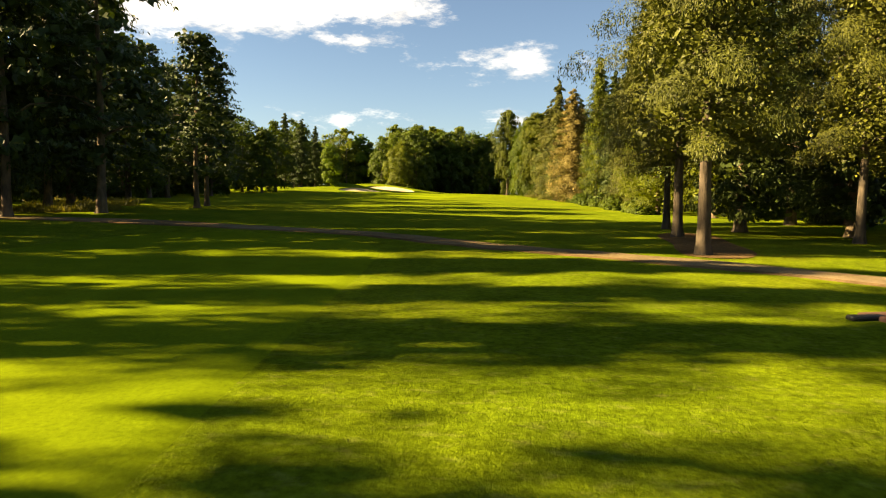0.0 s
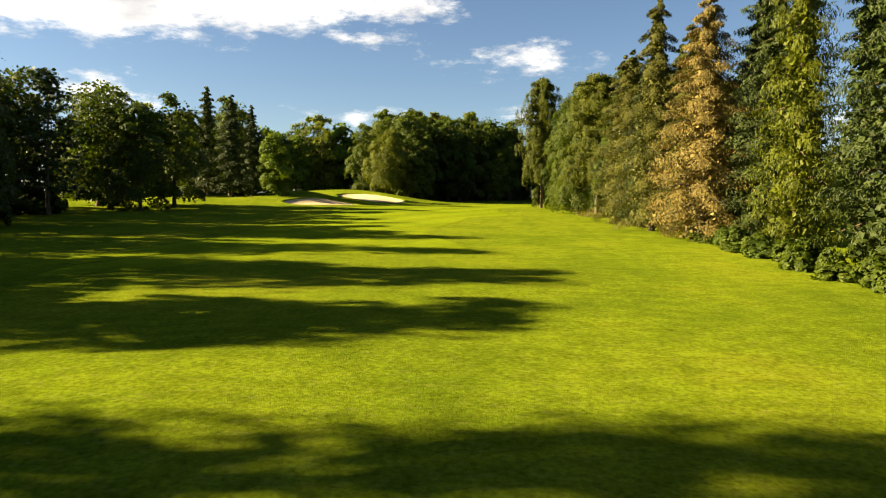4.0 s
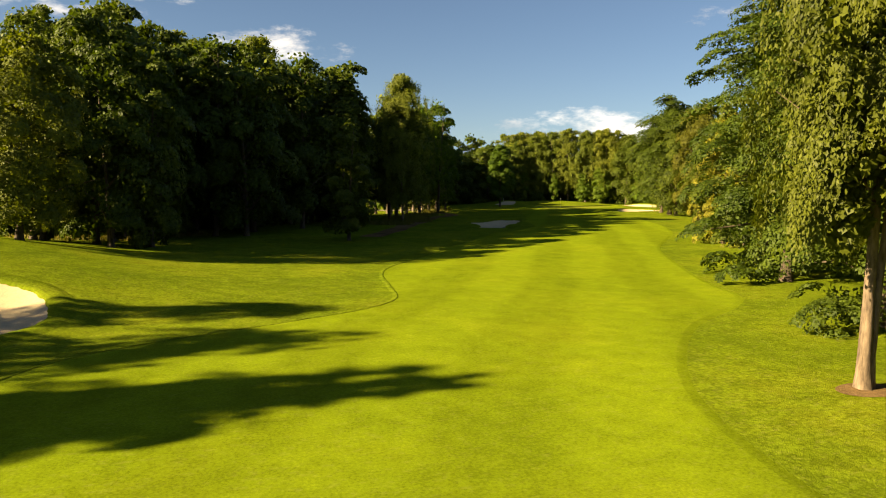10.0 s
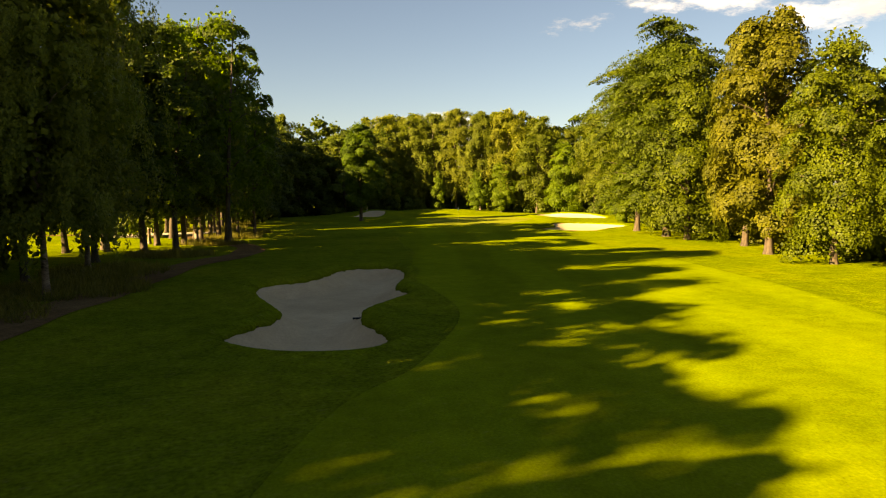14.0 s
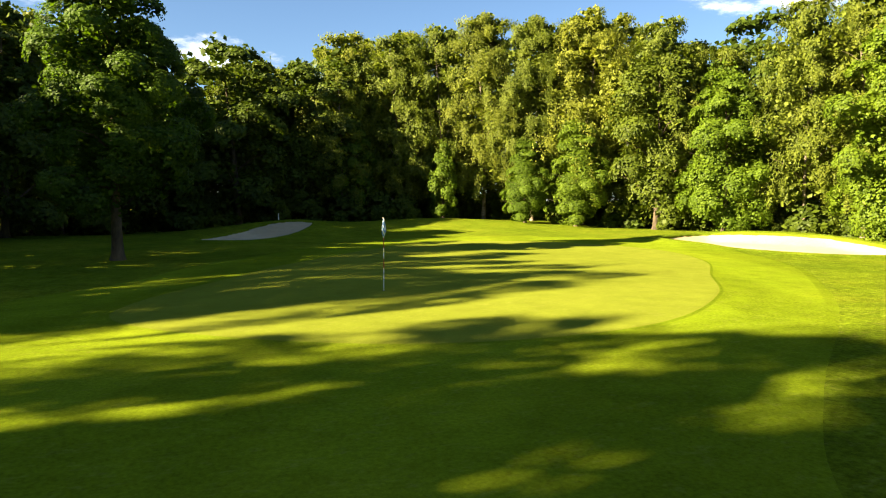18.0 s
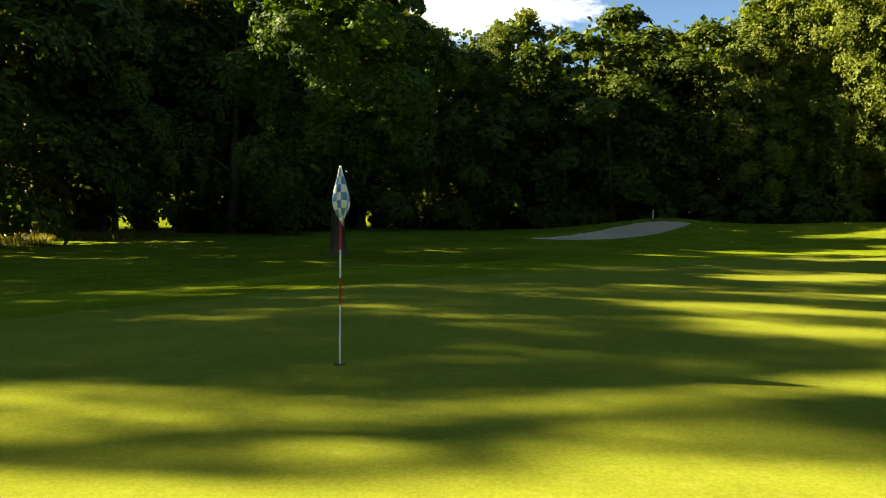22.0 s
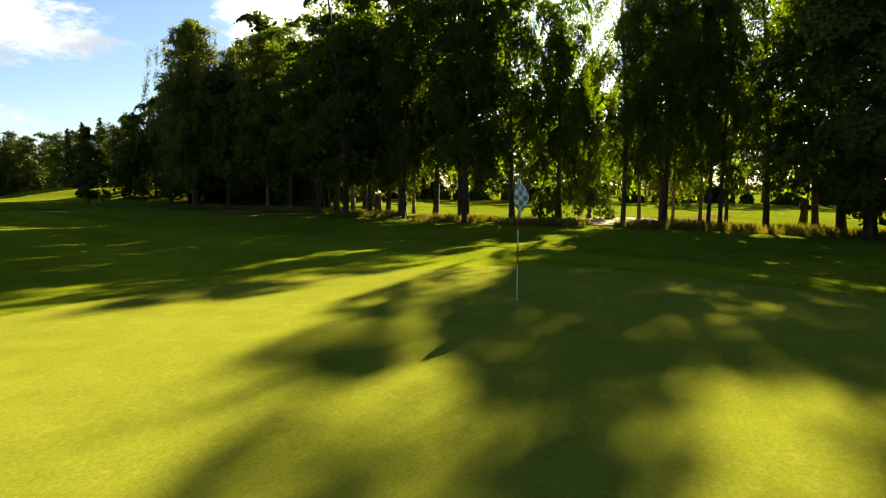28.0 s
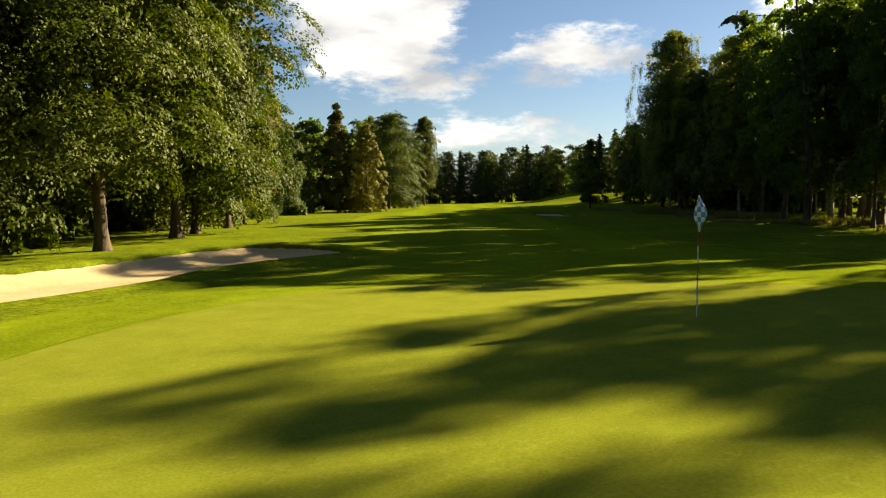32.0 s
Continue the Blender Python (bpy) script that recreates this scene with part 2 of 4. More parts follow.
LEAF_OLIVE = foliage("olive_green_leaves", (0.0360, 0.0520, 0.0050), (0.1080, 0.1270, 0.0130), (1.2, 1.3, 0.3))
LEAF_BROWN = foliage("brownish_green_leaves", (0.0500, 0.0480, 0.0060), (0.1200, 0.1100, 0.0130), (1.1, 1.0, 0.35))
LEAF_GOLD = foliage("golden_leaves", (0.0850, 0.0860, 0.0060), (0.2150, 0.2120, 0.0190), (0.7, 0.7, 0.25), 0.2)
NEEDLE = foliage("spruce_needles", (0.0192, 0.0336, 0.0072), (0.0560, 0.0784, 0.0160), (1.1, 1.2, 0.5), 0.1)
# Lighter, yellower copy of NEEDLE: sunshine on the boughs put into the colour.
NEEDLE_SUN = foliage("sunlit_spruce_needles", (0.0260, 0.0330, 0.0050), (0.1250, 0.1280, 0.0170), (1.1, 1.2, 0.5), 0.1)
NEEDLE_DRY = foliage("dry_needles", (0.1100, 0.0850, 0.0260), (0.2700, 0.2050, 0.0600), (1.2, 1.0, 0.5), 0.1)
STRAW = foliage("tall_grass_blades", (0.0800, 0.0920, 0.0096), (0.2080, 0.1880, 0.0400), (1.3, 1.3, 0.5))
BARK = bark("dark_bark", (0.03, 0.023, 0.016), (0.10, 0.075, 0.05), 5, (1, 1, 0.25))
BARK_WARM = bark("warm_bark", (0.045, 0.033, 0.02), (0.13, 0.092, 0.052), 5, (1, 1, 0.25))
BARK_TAN = bark("tan_bark", (0.055, 0.040, 0.027), (0.19, 0.14, 0.095), 4, (1, 1, 0.3))
BARK_BIRCH = bark("birch_bark", (0.05, 0.034, 0.022), (0.30, 0.24, 0.18), 3.0, (0.6, 0.6, 1.6))


# ------------------------------------------------------------------ lie of the land
def smooth_loop(points, n=10):
    p = np.array(points, float)
    a, b, c, d = np.roll(p, 1, 0), p, np.roll(p, -1, 0), np.roll(p, -2, 0)
    t = (np.arange(n) / n)[None, :, None]
    a, b, c, d = (q[:, None, :] for q in (a, b, c, d))
    q = 0.5 * (2 * b + (c - a) * t + (2 * a - 5 * b + 4 * c - d) * t**2 + (3 * b - a - 3 * c + d) * t**3)
    return q.reshape(-1, 2)


def inside_by(loop, x, y):
    """How far points lie inside a closed line; negative outside."""
    x, y = np.asarray(x, float), np.asarray(y, float)
    out = np.full(x.shape, -99.0)
    near = (x > loop[:, 0].min() - 6) & (x < loop[:, 0].max() + 6) & (y > loop[:, 1].min() - 6) & (y < loop[:, 1].max() + 6)
    if not near.any():
        return out
    px, py = x[near], y[near]
    best, within = np.full(px.shape, 1e9), np.zeros(px.shape, bool)
    for (ax, ay), (bx, by) in zip(loop, np.roll(loop, -1, 0)):
        dx, dy = bx - ax, by - ay
        k = np.clip(((px - ax) * dx + (py - ay) * dy) / (dx * dx + dy * dy + 1e-9), 0, 1)
        best = np.minimum(best, np.hypot(px - ax - k * dx, py - ay - k * dy))
        if ay != by:
            within ^= ((ay > py) != (by > py)) & (px < (bx - ax) * (py - ay) / (by - ay) + ax)
    out[near] = np.where(within, best, -best)
    return out


BUNKERS = {
    "front": smooth_loop([(-22.5, 159), (-19.5, 157), (-16, 159), (-13.7, 163), (-14.5, 166.5), (-18, 168), (-22, 166.5), (-24.5, 162.5)]),
    "mound": smooth_loop([(-19.5, 184.5), (-14.5, 179), (-10.3, 177.8), (-7.6, 180.5), (-8.5, 185), (-12.5, 187.5), (-17, 189), (-20.5, 188)]),
    "waist": smooth_loop([(30, 238), (30.2, 236), (31.4, 234), (33.5, 233.2), (35.2, 234.7), (35.7, 238.2), (37, 240.6), (40.4, 243.5), (40.9, 246), (43.5, 250),
                          (44.5, 254), (41.5, 255), (38, 251.5), (34.8, 250.5), (33.6, 247), (33.2, 242), (32.4, 240.2)], 6),
    "green_side": smooth_loop([(77, 283.5), (81.5, 285.6), (84.2, 288), (86, 291), (89.5, 293.5), (94, 292.5), (96, 288), (93, 283.5), (87, 280.5), (83, 277.5), (79.5, 275.8), (77, 279)]),
    "green_far": smooth_loop([(104.3, 319.5), (106, 322), (111, 323), (112, 318.5), (115, 315), (114, 310), (110, 307.5), (106, 308.5), (103.5, 312), (104, 315.5)]),
    "green_back": smooth_loop([(75.3, 335.5), (78, 333.5), (81, 337), (85, 343), (86.5, 347), (83, 347.5), (78.5, 343), (75.5, 339)]),
}
MOUNDS = [(-17, 194, 12, 1.6), (-12, 188, 6, 0.4), (-25, 175.5, 6.5, 1.5), (-27, 206, 15, 2.0), (-20, 170.5, 5.5, 0.7), (-27, 167, 6, 0.4), (-40, 172, 16, 1.2), (82, 303, 15, 0.6), (106, 324, 13, 0.5), (112, 356, 16, 0.8),
          (84.5, 350, 7, 1.1), (99, 349, 9, 0.7), (114, 318, 6, 0.6)]
FALL_Y = [-3000, -60, 0, 25, 44, 90, 122, 142, 165, 195, 216, 240, 265, 285, 302, 345, 380, 3000]
FALL_Z = [-5, -4.9, -4.6, -4.3, -3.7, -3.0, -2.6, -1.9, -1.4, -1.3, -1.1, -0.95, -0.6, -0.55, -0.6, -0.5, -0.4, 0.0]


SHALLOW = {"front": 0.4, "green_side": 0.6, "green_far": 0.65, "mound": 0.5, "green_back": 0.4}


def land(x, y):
    """Height of the ground."""
    x, y = np.asarray(x, float), np.asarray(y, float)
    z = sum(np.interp(y + k, FALL_Y, FALL_Z) for k in (-12, -6, 0, 6, 12)) / 5
    for mx, my, r, h in MOUNDS:
        z = z + h * np.exp(-((x - mx) ** 2 + (y - my) ** 2) / r**2)
    z = z + 0.10 * np.sin(x * 0.13 + 1) * np.sin(y * 0.11) + 0.05 * np.sin(x * 0.31) * np.cos(y * 0.27 + 2)
    for key, loop in BUNKERS.items():
        d = inside_by(loop, x, y)
        z = z + np.where(d > -3, 0.12 * np.exp(-(d + 0.2) ** 2 / 1.5), 0) - SHALLOW.get(key, 0.85) * np.clip((d + 0.1) / 1.5, 0, 1) ** 0.55
    return z


def land_at(x, y):
    return float(land(np.array([x]), np.array([y]))[0])


def grid_faces(nx, ny):
    k = np.arange(nx * ny).reshape(ny, nx)
    return np.stack([k[:-1, :-1], k[:-1, 1:], k[1:, 1:], k[1:, :-1]], -1).reshape(-1, 4)


def quick(name, verts, quads, material, parent=None, smooth=True):
    """A mesh from arrays of points and faces of one number of corners."""
    me = bpy.data.meshes.new(name)
    me.vertices.add(len(verts))
    me.vertices.foreach_set("co", np.ascontiguousarray(verts, np.float32).ravel())
    quads = np.asarray(quads)
    n = quads.shape[1]
    me.loops.add(len(quads) * n)
    me.loops.foreach_set("vertex_index", np.ascontiguousarray(quads, np.int32).ravel())
    me.polygons.add(len(quads))
    me.polygons.foreach_set("loop_start", np.arange(0, len(quads) * n, n, dtype=np.int32))
    me.polygons.foreach_set("use_smooth", np.full(len(quads), smooth))
    me.update(calc_edges=True)
    me.materials.append(material)
    ob = new(name, me)
    ob.parent = parent
    return ob


def spaced(lo, a, b, hi, step):
    left = a - np.cumsum(np.geomspace(step * 1.5, (a - lo) / 3.2, 14))
    right = b + np.cumsum(np.geomspace(step * 1.5, (hi - b) / 3.2, 14))
    return np.concatenate([left[::-1], np.arange(a, b, step), right])


FAIRWAY_LOOP = smooth_loop([
    (-12, 97), (-5.2, 95.4), (-2, 96), (0.8, 97.1), (2.5, 99.5), (1, 105.4), (-1, 113), (-0.6, 118), (2, 128), (3, 134.5), (6.5, 139), (7.5, 144), (6.8, 154), (7.8, 162), (10, 168.5),
    (15.2, 175), (20.5, 178.8), (23, 181.5), (25.4, 187), (33.9, 203), (40, 211), (52, 226), (62, 245), (68, 262), (71.5, 273), (74, 281.5), (76.5, 286.5), (80.5, 290), (86, 293.8),
    (91, 298), (97, 304), (102, 312), (103, 322), (99, 331), (91, 334), (84, 329), (77, 320), (73, 314), (71, 309.5), (67, 305.6), (64.7, 301), (63, 294), (60.3, 286), (58, 279),
    (50, 262)], 6)
FAIRWAY_LOOP = np.concatenate([FAIRWAY_LOOP[:-5], smooth_loop([
    (50, 262), (43, 249), (39.9, 238.3), (34.3, 231), (29.7, 227), (21.3, 214.5), (15.3, 206), (9.9, 198), (7.9, 193.5), (7.0, 188), (6.2, 184), (4.2, 181.4), (1, 179.6),
    (-4.8, 176.8), (-7.3, 173.8), (-8.6, 168), (-10, 163), (-12.5, 157), (-14.5, 148), (-15, 130), (-14, 108), (-12, 97)], 6)[6:-6]])
GREEN_LOOP = smooth_loop([(70.3, 300.8), (72.5, 297.5), (76.5, 295), (81.5, 294.6), (86, 297.2), (90, 301.5), (95, 307), (99, 315), (97, 324), (90, 329), (84, 322), (77.5, 313.5), (74.2, 308), (71.2, 304)])
TEE_LOOP = smooth_loop([(-2.4, -6), (-2.4, 2), (-2.4, 10), (-2.3, 18), (-2.6, 23.5), (-5, 28), (-10, 29.5), (-13, 26), (-13.5, 10), (-13, -6), (-8, -8)])


def strip(line, width, n=8):
    """The outline of a path along an open line."""
    p = np.array(line, float)
    q = smooth_loop(np.concatenate([p, p[::-1]]), n)[: (len(p) - 1) * n]
    way = np.gradient(q, axis=0)
    way /= np.linalg.norm(way, axis=1, keepdims=True)
    off = np.stack([-way[:, 1], way[:, 0]], -1) * (width / 2) * (1 + 0.12 * np.sin(np.arange(len(q)) * 0.9))[:, None]
    return np.concatenate([q + off, (q - off)[::-1]])


PATH_LOOP = strip([(-60, 46), (-40, 41), (-25, 37.3), (-12.6, 34.3), (-8, 32.7), (-4.9, 31.2), (-2.3, 29.4), (-0.3, 27.4), (2.0, 25.1), (4.5, 22.8), (8, 19), (14, 13.5), (24, 6), (40, -4)], 1.9)
TRACK_LOOP = strip([(14, 224), (19, 233), (23.4, 243), (27.3, 250), (32, 259), (37.5, 266), (40, 274), (38.5, 285), (37.5, 297), (30, 303), (20, 306)], 2.2)


gx, gy = spaced(-2500, -60, 130, 2500, 0.9), spaced(-2200, -15, 380, 2800, 0.9)
mx, my = np.meshgrid(gx, gy)
mz = land(mx, my)
for loop in (FAIRWAY_LOOP, TEE_LOOP, PATH_LOOP, TRACK_LOOP, *BUNKERS.values()):
    deep, rim = (0.6, 0.1) if any(loop is q for q in BUNKERS.values()) else (0.15, 1.15)
    mz = mz - deep * np.clip((inside_by(loop, mx, my) - rim) / 0.8, 0, 1)
ground = quick("ground", np.stack([mx, my, mz], -1).reshape(-1, 3), grid_faces(len(gx), len(gy)), ROUGH)
tagged(ground, "mown golf course rough of uneven green grass", "grass", kind="structure")


def patch(name, loop, material, rise, step, label, category, kind="structure"):
    """A sheet of turf or sand within a closed line, laid on the land."""
    lo, hi = loop.min(0) - step, loop.max(0) + step
    xs, ys = np.arange(lo[0], hi[0] + step, step), np.arange(lo[1], hi[1] + step, step)
    px, py = np.meshgrid(xs, ys)
    d = inside_by(loop, px, py)
    faces = grid_faces(len(xs), len(ys))
    faces = faces[(d.reshape(-1)[faces] > 0).any(1)]
    need = np.zeros(d.size, bool)
    need[faces.reshape(-1)] = True
    a, b = loop, np.roll(loop, -1, 0)
    ab = b - a
    for i, j in zip(*np.nonzero((d < 0) & need.reshape(d.shape))):
        k = np.clip(((px[i, j] - a[:, 0]) * ab[:, 0] + (py[i, j] - a[:, 1]) * ab[:, 1]) / ((ab**2).sum(1) + 1e-9), 0, 1)
        q = a + k[:, None] * ab
        n = np.argmin((q[:, 0] - px[i, j]) ** 2 + (q[:, 1] - py[i, j]) ** 2)
        px[i, j], py[i, j] = q[n]
    ob = quick(name, np.stack([px, py, land(px, py) + rise], -1).reshape(-1, 3), faces, material)
    return tagged(ob, label, category, kind=kind)


def ribbon(name, loop, profile, material, label, category, wobble=0.0, seed=0, west=""):
    """A band along a closed line. profile: how far outside the line and how high over the land, from the outer side in."""
    way = np.roll(loop, -1, 0) - np.roll(loop, 1, 0)
    way /= np.linalg.norm(way, axis=1, keepdims=True) + 1e-9
    out = np.stack([way[:, 1], -way[:, 0]], -1)
    if ((np.roll(loop, -1, 0)[:, 0] - loop[:, 0]) * (np.roll(loop, -1, 0)[:, 1] + loop[:, 1])).sum() > 0:
        out = -out
    r, rings = np.random.default_rng(seed), []
    shake = r.normal(size=(len(loop), 2)) * wobble
    base = land(*loop.T)
    for off, up in profile:
        q = loop + out * off + shake * (1 if off < 0.3 else 0)
        z = (land(q[:, 0], q[:, 1]) if off > 0.3 else base) + up
        rings.append(np.column_stack([q, z]))
    n, k = len(loop), len(profile)
    idx = np.arange(n * k).reshape(k, n)
    nxt = np.roll(idx, -1, 1)
    faces = np.stack([idx[:-1], nxt[:-1], nxt[1:], idx[1:]], -1).reshape(-1, 4)
    if west:
        faces = faces[(out[faces[:, 0] % n, 0] > -0.35) == (west == "east")]
    return tagged(quick(name, np.concatenate(rings), faces, material), label, category, kind="structure")


def even(loop, step):
    """The same closed line with points at even steps."""
    q = np.concatenate([loop, loop[:1]])
    far = np.concatenate([[0], np.cumsum(np.linalg.norm(np.diff(q, axis=0), axis=1))])
    t = np.linspace(0, far[-1], int(far[-1] / step), endpoint=False)
    return np.column_stack([np.interp(t, far, q[:, 0]), np.interp(t, far, q[:, 1])])


patch("fairway", FAIRWAY_LOOP, FAIRWAY, 0.03, 0.6, "closely mown bright green fairway", "fairway")
patch("green", GREEN_LOOP, GREEN, 0.045, 0.5, "smooth putting green, pale yellow-green turf", "putting green")
patch("tee", TEE_LOOP, FRINGE, 0.02, 0.5, "closely mown tee box of even green turf", "tee")
patch("path", PATH_LOOP, GRAVEL, 0.03, 0.35, "worn grey-brown gravel cart path", "path")
patch("path", TRACK_LOOP, EARTH, 0.03, 0.35, "bare earth track along the wood", "path")
patch("path", smooth_loop([(29, 300), (31, 296), (36, 295), (41, 296.4), (45, 298.2), (43, 300.2), (38, 301), (33, 301.6)]), PALE, 0.045, 0.35, "pale gravel patch in the sun behind the trees", "path")
patch("bare_ground", smooth_loop([(14.4 + 0.75 * math.cos(k) * (1.25 if k < 4 else 0.8), 166.7 + 0.6 * math.sin(k) - 0.15) for k in np.arange(8) * 0.785]), EARTH, 0.02, 0.15, "bare brown earth round the foot of a birch", "earth")
patch("bare_ground", smooth_loop([(7.8, 22.2), (9.2, 21.8), (10.6, 24.0), (11.4, 28.0), (12.4, 33), (11.4, 35), (9.8, 32.6), (9.0, 28), (8.2, 25)]), EARTH, 0.02, 0.4, "bare brown earth with fallen needles under the conifers", "earth")
for name, loop, rise, material in (("fairway_edge", FAIRWAY_LOOP, 0.03, FAIRWAY), ("green_edge", GREEN_LOOP, 0.045, FRINGE), ("tee_edge", TEE_LOOP, 0.02, FRINGE), ("path_edge", PATH_LOOP, 0.03, EARTH)):
    ribbon(name, even(loop, 0.3), [(0.45, -0.02), (0.31, 0.002), (0.0, rise)], material, "thin worn edge of turf or path" if name == "path_edge" else "thin cut edge of the mown turf", "path" if name == "path_edge" else "grass", 0.0, 0, "east" if name == "fairway_edge" else "")


ribbon("rough_edge", even(FAIRWAY_LOOP, 0.3), [(0.45, -0.03), (0.18, 0.02), (0.04, 0.05), (0.0, 0.035), (-0.02, -0.05)], ROUGH, "taller rough grass along the mown fairway edge", "grass", 0.02, 1, "west")
for key, loop in BUNKERS.items():
    patch("bunker_sand", loop, SAND, 0.05, 0.3, "pale beige raked bunker sand", "bunker")
    ribbon("bunker_lip", even(loop, 0.25), [(1.2, -0.05), (0.6, 0.03), (0.35, 0.06), (0.05, 0.12), (-0.12, 0.09), (-0.20, -0.05), (-0.17, -0.26)], ROUGH, "overhanging turf lip of a sand bunker", "bunker", 0.03, 2)
    ribbon("bunker_face", even(loop, 0.25), [(-0.12, 0.0), (-0.15, -0.12), (-0.22, -0.5)], SOIL, "bare earth face under a bunker lip", "bunker", 0.0, 3)


# ------------------------------------------------------------------ trees
def unit(v):
    return v / (np.linalg.norm(v, axis=1, keepdims=True) + 1e-9)


def blades(at, face, along, size, slim, rnd):
    """One kite-shaped leaf at each place: the way that it faces, the way that it points, half its length, its breadth to its length."""
    f = unit(face)
    u = unit(along - f * np.sum(along * f, 1, keepdims=True))
    v = np.cross(f, u)
    s = size * rnd.uniform(0.65, 1.3, (len(at), 1))
    bend = unit(np.cross(u, v)) * s * rnd.uniform(-0.25, 0.25, (len(at), 1))
    p = np.stack([at + u * s, at + v * s * slim + bend, at - u * s * 0.9, at - v * s * slim + bend], 1).reshape(-1, 3)
    return p, np.arange(len(p)).reshape(-1, 4)


def pads(c, out, r, n, size, rnd, slim=0.7, loose=0.28, sag=0.45):
    """Sprays of leaves: shallow umbrellas of leaves that overlap like shingles, tilted outwards, their rims sagging."""
    a = unit(out)
    u = unit(np.cross(a, rnd.normal(size=a.shape)))
    v = np.cross(a, u)
    a, u, v, c, r = (np.repeat(q, n, 0) for q in (a, u, v, c, r))
    f, g = rnd.uniform(0, 6.283, (len(c), 1)), rnd.uniform(0, 1, (len(c), 1)) ** 0.55
    ragged = 1 + 0.22 * np.sin(3 * f + c[:, :1] * 5) + 0.15 * np.sin(7 * f + c[:, 2:] * 3)
    rim = u * np.cos(f) + v * np.sin(f)
    at = c + (rim * g * ragged - a * (sag * g**2 + rnd.normal(size=g.shape) * 0.10)) * r
    face = unit(a + rim * g * 0.75 + rnd.normal(size=c.shape) * loose)
    along = rim + rnd.normal(size=c.shape) * 0.7 + (0, 0, -0.3)
    return blades(at, face, along, size, slim, rnd)


def inner(c, r, n, size, rnd):
    """The shaded inside of a crown: large loose sprays within each clump."""
    c, r = np.repeat(c, n, 0), np.repeat(r, n, 0)
    at = c + unit(rnd.normal(size=c.shape)) * r * rnd.uniform(0, 1, (len(c), 1)) ** 0.5
    return blades(at, rnd.normal(size=c.shape), rnd.normal(size=c.shape), size, 0.8, rnd)


def tube(points, radii, sides=8):
    """A tapered limb along a line: points and faces."""
    pts, k = np.array(points, float), np.arange(sides) * 2 * math.pi / sides
    way = np.gradient(pts, axis=0)
    way /= np.linalg.norm(way, axis=1, keepdims=True) + 1e-9
    u = np.cross(way, (0.3, 0.9, 0.1))
    u /= np.linalg.norm(u, axis=1, keepdims=True) + 1e-9
    v = np.cross(way, u)
    ring = pts[:, None] + (np.cos(k)[None, :, None] * u[:, None] + np.sin(k)[None, :, None] * v[:, None]) * np.array(radii)[:, None, None]
    a = np.arange(len(pts) * sides).reshape(-1, sides)
    b = np.roll(a, -1, 1)
    return ring.reshape(-1, 3), np.stack([a[:-1], b[:-1], b[1:], a[1:]], -1).reshape(-1, 4)


def joined(pieces):
    v, f, n = [], [], 0
    for p, q in pieces:
        v.append(p), f.append(q + n)
        n += len(p)
    return np.concatenate(v), np.concatenate(f)


def stem(height, girth, bend, limbs, first, reach, rise, rnd):
    """A trunk with flared roots, and its limbs."""
    t = np.array([0, 0.012, 0.03, 0.06, 0.15, 0.3, 0.45, 0.6, 0.8, 1.0])
    line = np.stack([bend * np.sin(t * 2.4 + 1), bend * np.cos(t * 2.0), t * height - 0.1], -1)
    line[:, :2] -= line[0, :2]
    flare = girth * (1 - 0.86 * t) * (1 + 0.75 * np.exp(-t * 50))
    p, f = tube(line, flare, 10)
    low = p[:, 2] < 0.08 * height
    a = np.arctan2(p[:, 1], p[:, 0])
    p[low, :2] *= (1 + 0.16 * np.sin(5 * a[low] + 1)[:, None])
    out = [(p, f)]
    for k in range(limbs):
        h = first + (0.95 - first) * (k + rnd.uniform(0, 0.8)) / limbs
        a, far = k * 2.4 + rnd.uniform(-0.5, 0.5), reach * (1.15 - 0.75 * h) * rnd.uniform(0.7, 1.1)
        s = np.array([np.interp(h, t, line[:, i]) for i in range(3)])
        e = s + np.array((math.cos(a) * far, math.sin(a) * far, rise * far))
        mid = (s + e) / 2 + np.array((0, 0, 0.12 * far))
        g = girth * (1 - 0.86 * h) * 0.5
        out.append(tube([s, mid, e], [g, g * 0.6, g * 0.15], 5))
    return joined(out)


def tree(name, label, trunk, crown, bark_mat, leaf_mat):
    """A tree of one trunk and one crown at the origin."""
    root = new(name)
    tagged(root, label, "shrub" if name == "shrub" else "tree", group=name.replace("_", " ") + "s along the course")
    quick("trunk", *trunk, bark_mat, root)
    quick("crown", *crown, leaf_mat, root, smooth=False)
    return root


